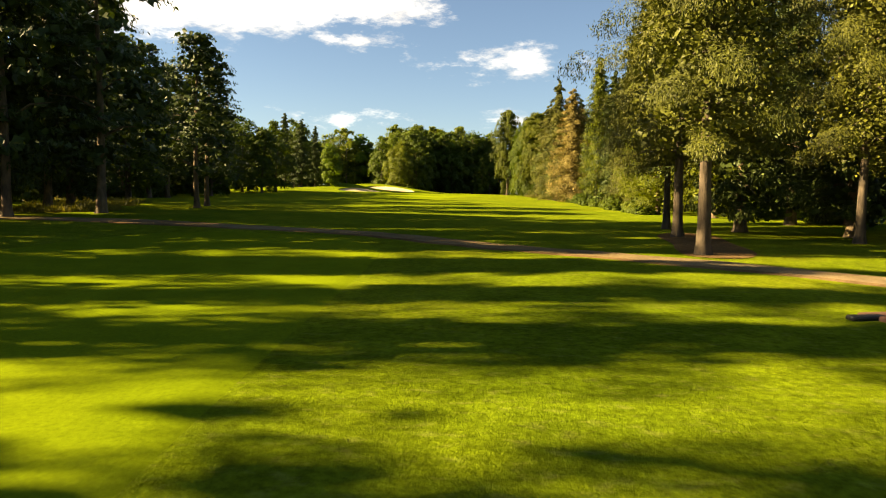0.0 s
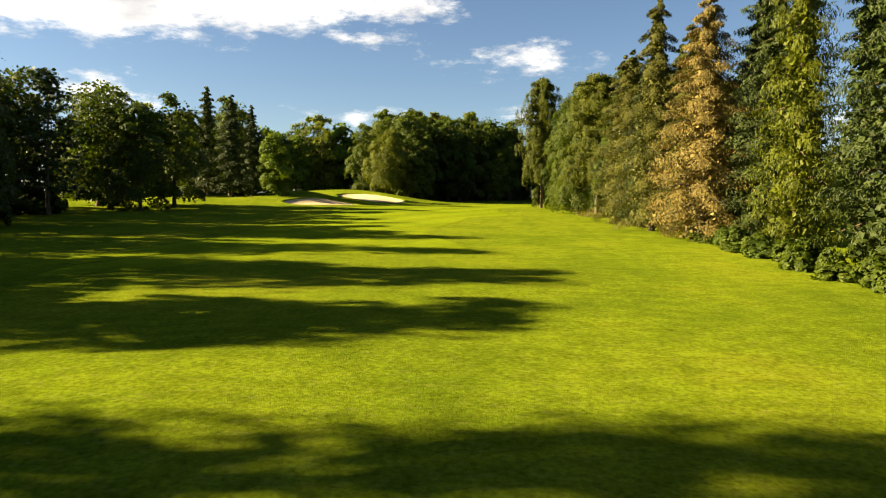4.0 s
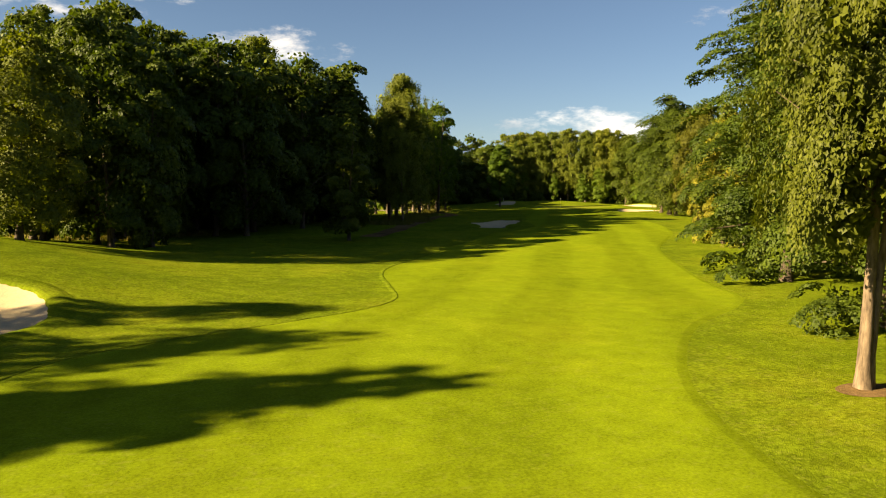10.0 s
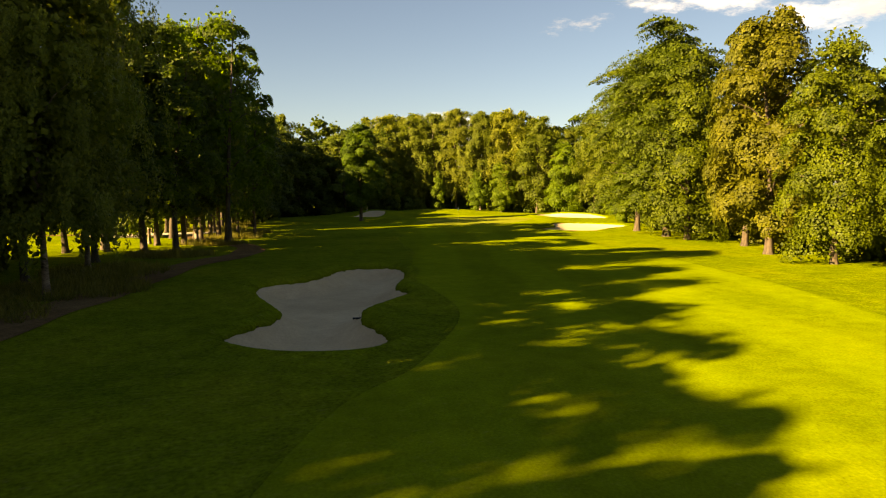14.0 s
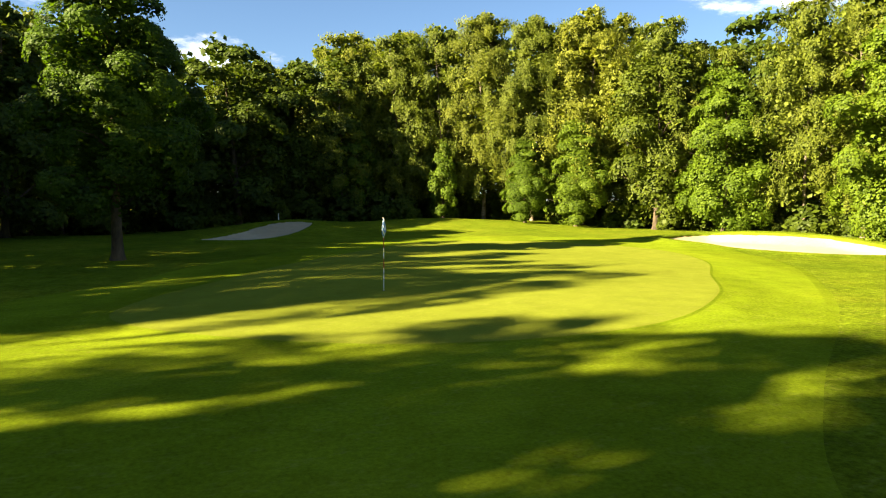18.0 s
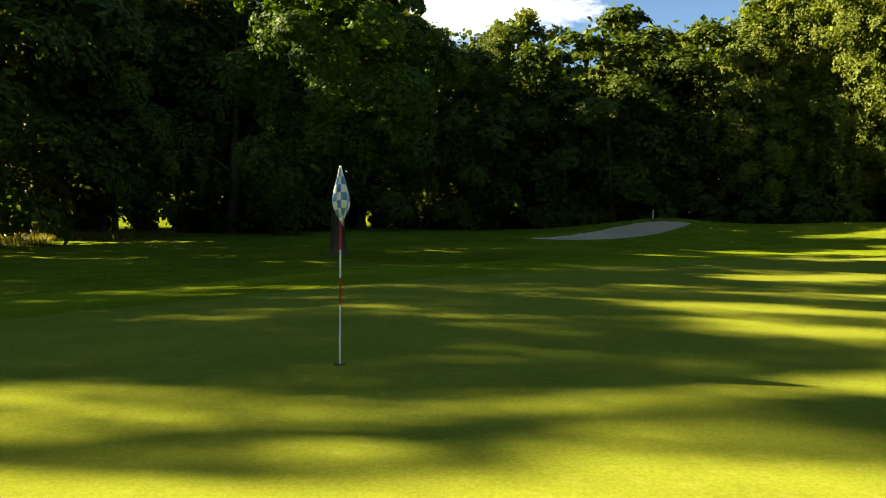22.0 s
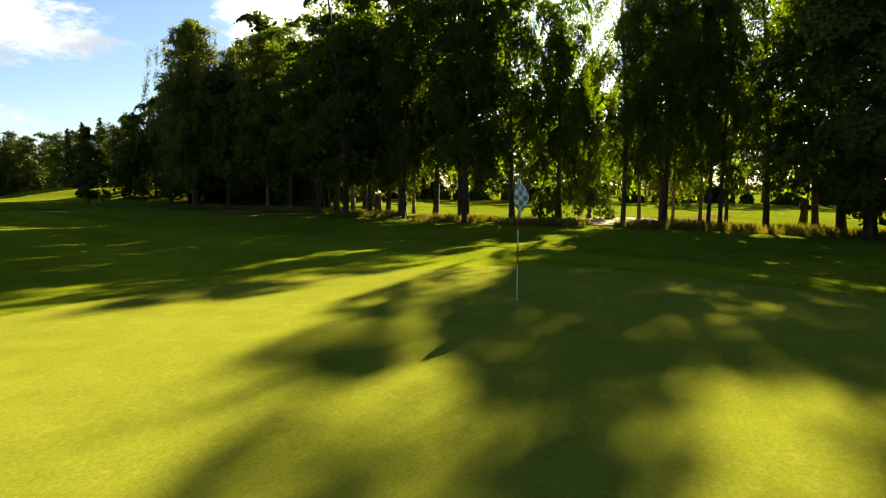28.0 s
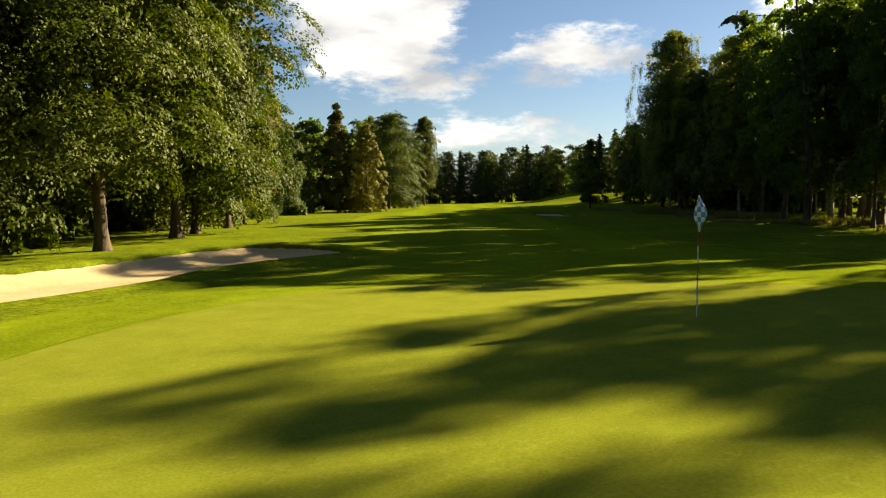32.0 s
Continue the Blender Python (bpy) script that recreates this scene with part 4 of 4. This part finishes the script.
# brambles at the foot of the conifers
low = random.Random(31)
for k in range(34):
    q = 55 + k * 1.75
    plant("shrub", 15.9 + 0.075 * (q - 62) * (q > 62) + low.uniform(-0.5, 0.9), q, low.uniform(0.7, 1.7), low.uniform(0.8, 1.5))
# round the bend
grove([("spruce", -34.4, 169.6, 16.2), ("spruce", -38.6, 170.6, 17.6), ("spruce", -31, 169, 14.4), ("maple", -27.5, 168.5, 10.5), ("oak", -36, 175.5, 16, 4.6), ("oak", -38.5, 181, 17.5, 4.8), ("oak", -43, 172, 14), ("round", -13.2, 203.6, 13.0, 6.3), ("oak", -13.5, 212, 15, 4.8), ("oak", -8.5, 208.5, 14.5, 4.6), ("oak", -6, 212, 16, 4.6),
       ("oak", -10, 213, 19, 5.2), ("stand", -9.5, 219, 20.5), ("oak", -9, 221.5, 21.5, 5.8), ("oak", -19, 211, 15.5, 5.0), ("oak", -15, 216.5, 18, 5.4), ("oak", -11.5, 224.5, 20.5, 5.6), ("oak", -6, 225, 20.5, 5.6), ("oak", 2, 227, 19, 5.2), ("stand", -1, 228, 20.5), ("oak", 3, 233, 20.5), ("stand", 9, 237.5, 21, 5), ("stand", 15, 243, 21), ("young", 11.1, 220, 11.8, 3.4), ("layered", 30.4, 185.6, 19, 6.5), ("layered", 34, 191, 18, 5.4), ("gold", 45.9, 209.3, 13.6, 3.7), ("gold", 44.2, 204.6, 6.4, 2.2)])
grove([("cypress", 50.2, 208.2, 16.4, 3.6), ("oak+", 65.5, 228, 14, 4.6), ("oak+", 70.6, 234.4, 14, 4.4), ("oak+", 72.1, 242, 16, 5.0), ("amber+", 75.0, 249.2, 19.8, 6.4), ("amber+", 79.2, 254.6, 20, 5.2), ("giant", 81.4, 265.8, 22.5, 8.2),
       ("oak+", 79.6, 261.4, 19, 6.0), ("giant", 85.8, 274.4, 21, 7.2), ("oak+", 91, 277, 17), ("birch+", 24.9, 250.6, 20.5, 4.8), ("birch", 27.2, 262, 18), ("stand", 24, 254.5, 17), ("stand", 31.7, 272.6, 19), ("stand", 35.6, 278, 18)])
grove([("shrub", 93, 268, 5, 4), ("shrub", 90, 262, 5, 4), ("shrub", 95, 275, 5, 4), ("shrub", 87.5, 255.5, 5, 4), ("shrub", 84, 249.5, 4.5, 3.6), ("shrub", 98, 282, 5, 4), ("shrub", 80, 243, 4.5, 3.6), ("shrub", 89.5, 268.5, 3.6, 3)])
# left of the green
grove([("oak", 50.5, 312.3, 17.5), ("ash", 46, 311.7, 18), ("ash", 39, 310.6, 18), ("ash+", 45.2, 308, 20.5, 3.6), ("ash", 43.5, 305.6, 19.6, 2.7), ("ash+", 41.9, 302.2, 22.2, 4.3), ("ash", 43, 304.9, 20.8, 2.6), ("ash+", 42.6, 299.7, 20.4, 3.0), ("ash", 37.5, 301.8, 21, 4.0), ("birch", 36, 302.5, 17, 3.2), ("maple", 33.7, 293.6, 16, 3.4), ("maple", 31.6, 295.8, 14, 3.0), ("ash", 34.8, 300, 18, 2.6), ("ash", 33.5, 304.3, 17, 2.6), ("ash", 38.6, 306, 18, 2.6), ("ash", 40.8, 283.4, 18, 2.6), ("ash", 36.4, 290.6, 21.5, 4.2), ("ash", 35.6, 294.2, 21.5, 3.2),
       ("ash", 43.6, 292.6, 18, 3.2), ("ash", 44.8, 289.6, 18.5, 3.4), ("ash+", 38.3, 285, 22, 4.6), ("ash", 37.2, 281.8, 22.5, 5.0), ("ash", 39.2, 277.6, 22.5, 5.0), ("ash", 27.8, 265, 20, 4.6), ("ash", 41.5, 311, 17), ("ash", 47.6, 314.5, 17.5)])
grove([("oak", 49.2, 318, 17.5), ("oak", 51, 331.6, 18), ("oak", 50.8, 326.8, 18), ("oak", 50.4, 322.1, 18), ("lone", 70.3, 320.7, 16.6, 5.3), ("oak", 56, 338, 20), ("oak", 62, 347, 19), ("oak", 70, 352, 15), ("ash", 40.6, 288.0, 21),
       ("ash", 34, 272, 18), ("oak", 47, 335, 18), ("ash", 45, 321, 17)])
# behind the green
grove([("birch+", 108.1, 354.3, 22.5), ("birch+", 112, 350, 22), ("birch", 104, 357, 21.5), ("birch", 99.5, 359, 21), ("oak", 91, 362, 17), ("oak", 84, 363, 18), ("oak", 97, 366, 17), ("shrub", 96, 355.5, 3.6), ("shrub", 98.6, 354.6, 3.0), ("maple", 94, 358, 12, 3.8), ("shrub", 92.5, 355.5, 3.2), ("birch", 95, 364, 22), ("birch", 102, 362, 22), ("birch", 106, 361, 22), ("birch", 104, 367, 23), ("birch", 100, 370, 23), ("shrub", 107, 358.5, 4, 3), ("shrub", 110.5, 356.5, 4, 3), ("shrub", 104.6, 358.8, 4, 3), ("maple", 109.5, 361, 12, 4), ("birch", 116, 346, 22.5), ("maple", 102.2, 352.2, 8.5, 2.4), ("maple+", 109, 346.5, 9, 3.2),
       ("maple+", 113, 343, 11), ("oak", 119, 338, 18), ("maple+", 121, 331, 16), ("birch", 124, 325, 20), ("maple+", 124, 317, 18), ("maple+", 119, 306, 17), ("oak", 112, 298, 16), ("maple+", 101.5, 292.5, 12, 4.0)])
# the woods behind
wood(["pine", "spruce", "oak"], (-27, -45), (-27, 0), 8, 12, 18, 11, True, 4)
wood(["pine", "spruce", "pine"], (-26, 14), (-27, 39), 6, 8, 20, 27, False, 12)
wood(["pine", "spruce", "oak"], (-33, 57), (-44, 140), 21, 18, 17, 12, False, 26)
wood(["oak", "pine"], (-52, 60), (-54, 146), 20, 26, 17, 13)
wood(["spruce", "oak", "birch"], (23, 170), (22, 134), 14, 9, 17.5, 14, False, 12)
wood(["spruce"], (22.5, 134), (21.5, 46), 30, 8, 18, 30, False, 10)
wood(["spruce"], (24, 46), (20, -10), 12, 14, 17, 15, False, 10)
wood(["oak", "birch", "maple"], (-84, 208), (-20, 240), 40, 14, 19, 16, True, 24)
wood(["stand", "oak", "birch"], (-12, 222), (22, 260), 40, 13, 20, 17, False, 6)
wood(["oak", "stand"], (-16, 222), (22, 262), 26, 7, 17, 28, True, 40)
wood(["stand", "birch"], (26, 266), (42, 288), 9, 6, 18, 18)
wood(["oak", "maple", "oak"], (89, 262), (33, 176), 34, 13, 15.5, 19, True, 20)
wood(["oak", "maple"], (124, 306), (88, 270), 16, 14, 16, 20, True, 10)
wood(["birch", "birch", "oak"], (110, 357), (128, 318), 18, 14, 21, 21, False, 34)
wood(["birch", "oak"], (62, 350), (110, 361), 24, 14, 18, 22, False, 40)
wood(["oak", "birch"], (66, 366), (116, 374), 22, 9, 20, 29, True, 8)
wood(["oak", "oak", "birch"], (48, 326), (62, 350), 14, 12, 19, 23, False, 12)
wood(["oak", "birch"], (-34, 240), (-20, 350), 36, 14, 16, 24, True, 34)
wood(["oak", "birch"], (-20, 345), (60, 420), 22, 20, 17, 25, True, 10)
wood(["oak", "pine"], (-75, 170), (-75, 300), 18, 30, 18, 26)


# ------------------------------------------------------------------ tall grass at the edges of the woods
def tufts(name, spots, seed, label):
    """Uncut grass: thin blades in loose tufts round a few spots (x, y, radius, tufts)."""
    r, all_p = np.random.default_rng(seed), []
    for x, y, rad, n in spots:
        a, q = r.uniform(0, 6.283, n), rad * np.sqrt(r.uniform(0, 1, n))
        cx, cy = x + np.cos(a) * q, y + np.sin(a) * q
        cz = land(cx, cy)
        for _ in range(9):
            d = r.normal(size=(n, 2)) * 0.16
            h, lean, w = r.uniform(0.2, 0.6, n), r.normal(size=(n, 2)) * 0.18, r.uniform(0.015, 0.035, n)
            b = np.column_stack([cx + d[:, 0], cy + d[:, 1], cz - 0.03])
            t = b + np.column_stack([lean, h])
            s = np.column_stack([np.cos(a * 7 + _), np.sin(a * 7 + _), 0 * a]) * w[:, None]
            all_p.append(np.stack([b - s, b + s, t], 1))
    p = np.concatenate(all_p).reshape(-1, 3)
    return tagged(quick(name, p, np.arange(len(p)).reshape(-1, 3), STRAW, smooth=False), label, "grass", kind="stuff")


tufts("tall_grass", [(26, 252, 3.5, 500), (28, 259, 3.5, 450), (22, 246, 3, 300), (33, 268, 3, 350), (38, 279, 3, 350), (42, 288, 3, 400), (45, 295, 3, 350), (43, 303, 3.5, 450), (45, 309, 3.5, 450),
                     (48, 315, 3, 350), (51, 323, 3, 300), (52, 331, 4, 300)], 5, "uncut yellow-green grass among the tree trunks")
tufts("tall_grass", [(-24, 45, 3, 350), (-28, 55, 4, 350), (-32, 66, 4, 300), (20.5, 112, 3, 90), (20, 128, 3, 90), (19, 142, 3, 300), (20, 154, 3, 300),
                     (-13, 222, 5, 400), (-7, 230, 5, 350)], 6, "uncut grass along the edge of the wood")


# ------------------------------------------------------------------ things on the course
def plain(name, color, rough=0.5, metal=0.0):
    m, nt, b = mat(name, rough)
    nt.links.new(ramp(nt, noisy(nt, 14, 4), [(0.3, tuple(c * 0.85 for c in color)), (0.7, tuple(min(1, c * 1.1) for c in color))]), b.inputs["Base Color"])
    b.inputs["Metallic"].default_value = metal
    return m


WHITE, RED, BLUE = plain("white_paint", (0.78, 0.77, 0.72)), plain("red_paint", (0.42, 0.03, 0.03)), plain("blue_cloth", (0.10, 0.26, 0.55), 0.8)
CLOTH, BLACK, WOOD = plain("white_cloth", (0.74, 0.74, 0.7), 0.85), plain("black_plastic", (0.015, 0.015, 0.016), 0.45), plain("pale_wood", (0.42, 0.33, 0.2), 0.7)
BROWN = plain("brown_pad", (0.09, 0.045, 0.03), 0.8)


def part(name, pieces, material, parent, label="", smooth=True):
    ob = quick(name, *joined(pieces), material, parent, smooth)
    if label:
        ob["label"] = label
    return ob


def rod(a, b, r, sides=10):
    """A closed round bar."""
    a, b = np.array(a, float), np.array(b, float)
    e = (b - a) / np.linalg.norm(b - a) * 0.001
    return tube([a, a + e, b - e, b], [1e-4, r, r, 1e-4], sides)


def slab(x0, y0, z0, x1, y1, z1):
    """A block with its top edges eased."""
    c = min(x1 - x0, y1 - y0, z1 - z0) * 0.18
    v = np.array([(x0, y0, z0), (x1, y0, z0), (x1, y1, z0), (x0, y1, z0), (x0, y0, z1 - c), (x1, y0, z1 - c), (x1, y1, z1 - c), (x0, y1, z1 - c),
                  (x0 + c, y0 + c, z1), (x1 - c, y0 + c, z1), (x1 - c, y1 - c, z1), (x0 + c, y1 - c, z1)])
    f = np.array([(0, 3, 2, 1), (0, 1, 5, 4), (1, 2, 6, 5), (2, 3, 7, 6), (3, 0, 4, 7), (4, 5, 9, 8), (5, 6, 10, 9), (6, 7, 11, 10), (7, 4, 8, 11), (8, 9, 10, 11)])
    return v, f


def flagstick(x, y):
    root = tagged(new("flagstick"), "golf flagstick, white with two red bands, limp chequered flag", "flagstick")
    root.location = (x, y, land_at(x, y) + 0.05)
    for z0, z1, m, word in ((-0.1, 0.65, WHITE, ""), (0.65, 0.95, RED, "red painted band"), (0.95, 1.25, WHITE, ""), (1.25, 1.56, RED, "red painted band"), (1.56, 2.13, WHITE, "")):
        part("pole_section", [tube([(0, 0, z0), (0, 0, z1)], [0.011, 0.0105], 10)], m, root, word)
    part("pole_tip", [rod((0, 0, 2.12), (0, 0, 2.15), 0.014)], WHITE, root)
    # limp cloth gathered round the pole: eight squares about, seven down
    n, rows = 32, 28
    ang, v = np.meshgrid(np.arange(n + 1) * 2 * math.pi / n, np.linspace(0, 1, rows + 1))
    full = 0.024 + 0.094 * np.sin(np.clip(v * 1.12, 0, 1) ** 1.35 * math.pi) ** 0.9
    fold = full * (1 + 0.22 * np.sin(3 * ang + 2 * v) + 0.08 * np.sin(7 * ang - 3 * v))
    sway = 0.035 * np.sin(v * 2.6)
    wide, thin = np.cos(ang) * fold * 1.1 + sway, np.sin(ang) * fold * 0.5
    pts = np.stack([wide * 0.17 - thin * 0.98, wide * 0.98 + thin * 0.17, 2.12 - 0.60 * v + 0.02 * np.sin(2 * ang) * v], -1).reshape(-1, 3)
    f = grid_faces(n + 1, rows + 1)
    col = (np.arange(n)[None, :] // 4 + np.arange(rows)[:, None] // 4).reshape(-1) % 2
    part_of = (np.arange(n)[None, :] // 4 + 8 * (np.arange(rows)[:, None] // 4)).reshape(-1)
    flag = quick("flag", pts, f[col == 0], BLUE, root)
    flag["label"] = "limp blue cloth with white squares"
    for k in np.unique(part_of[col == 1]):
        square = f[part_of == k]
        keep, order = np.unique(square, return_inverse=True)
        quick("white_square", pts[keep], order.reshape(square.shape), CLOTH, flag)
    return root


HOLE = (77.62, 301.9)
flagstick(*HOLE)
cup = tagged(new("hole_cup"), "dark golf hole with a thin white rim", "hole")
cup.location = (*HOLE, land_at(*HOLE) + 0.047)
ring = np.arange(24) * 2 * math.pi / 24
part("rim", [(np.concatenate([np.column_stack([np.cos(ring) * q, np.sin(ring) * q, np.full(24, h)]) for q, h in ((0.064, -0.004), (0.060, 0.004), (0.054, 0.003), (0.052, -0.03))]),
              np.concatenate([np.stack([np.arange(24) + 24 * k, (np.arange(24) + 1) % 24 + 24 * k, (np.arange(24) + 1) % 24 + 24 * k + 24, np.arange(24) + 24 * k + 24], -1) for k in range(3)]))], SOIL, cup)
# Flat black disc: the shade down in the hole put into colour.
part("hole_shade_disc", [tube([(0, 0, 0.002), (0, 0, 0.0015)], [0.001, 0.053], 24)], BLACK, cup)


def rake(x, y, turn, tilt):
    root = tagged(new("bunker_rake"), "bunker rake with a pale wooden handle lying on the turf", "rake", group="bunker rakes")
    root.location, root.rotation_euler = (x, y, land_at(x, y) + 0.05), (0, -tilt, turn)
    part("handle", [rod((0, 0, 0.03), (1.6, 0, 0.05), 0.016)], WOOD, root)
    part("head", [slab(-0.05, -0.28, 0.0, 0.02, 0.28, 0.06)], BLACK, root)
    for k in range(10):
        part("tooth", [rod((-0.02, -0.25 + k * 0.055, 0.0), (-0.02, -0.25 + k * 0.055, -0.05), 0.007, 6)], BLACK, root)
    return root


rake(77.9, 282.6, 2.2, 0.05)
rake(76.3, 336.6, 0.6, 0.05)
rake(35.9, 239.4, 1.2, 0.05)


def ball_washer(x, y, turn=0.0):
    root = tagged(new("ball_washer"), "black ball washer on a post with a brown pad", "ball washer", group="ball washers")
    root.location, root.rotation_euler = (x, y, land_at(x, y)), (0, 0, turn)
    part("pad", [slab(-0.45, -0.35, -0.06, 0.45, 0.35, 0.07)], BROWN, root)
    part("post", [tube([(0, 0, 0.05), (0, 0, 0.6), (0, 0, 0.95)], [0.035, 0.03, 0.03], 10)], BLACK, root)
    part("washer_body", [tube([(0, 0, 0.72), (0, 0, 0.74), (0, 0, 1.02), (0, 0, 1.05)], [0.03, 0.085, 0.075, 0.02], 14)], BLACK, root)
    part("plunger", [rod((0.02, 0, 1.03), (0.02, 0, 1.16), 0.012), rod((0.02, 0, 1.15), (0.02, 0, 1.20), 0.03)], BLACK, root)
    part("foot", [slab(-0.9, -0.09, 0.0, -0.3, 0.09, 0.08)], BLACK, root)
    return root


def marker(x, y, high, material, label):
    root = tagged(new("marker_post"), label, "post")
    root.location = (x, y, land_at(x, y))
    part("post", [tube([(0, 0, -0.1), (0, 0, high - 0.04)], [0.045, 0.045], 8)], material, root)
    part("cap", [tube([(0, 0, high - 0.04), (0, 0, high - 0.01), (0, 0, high)], [0.05, 0.05, 0.01], 8)], material, root)


ball_washer(7.35, 11.35, 0.2)
ball_washer(33.5, 299.9, 1.0)
marker(-19.9, 198.5, 0.9, BLACK, "short dark distance post in the rough")
marker(84, 350, 0.7, WHITE, "short white marker post behind the green")
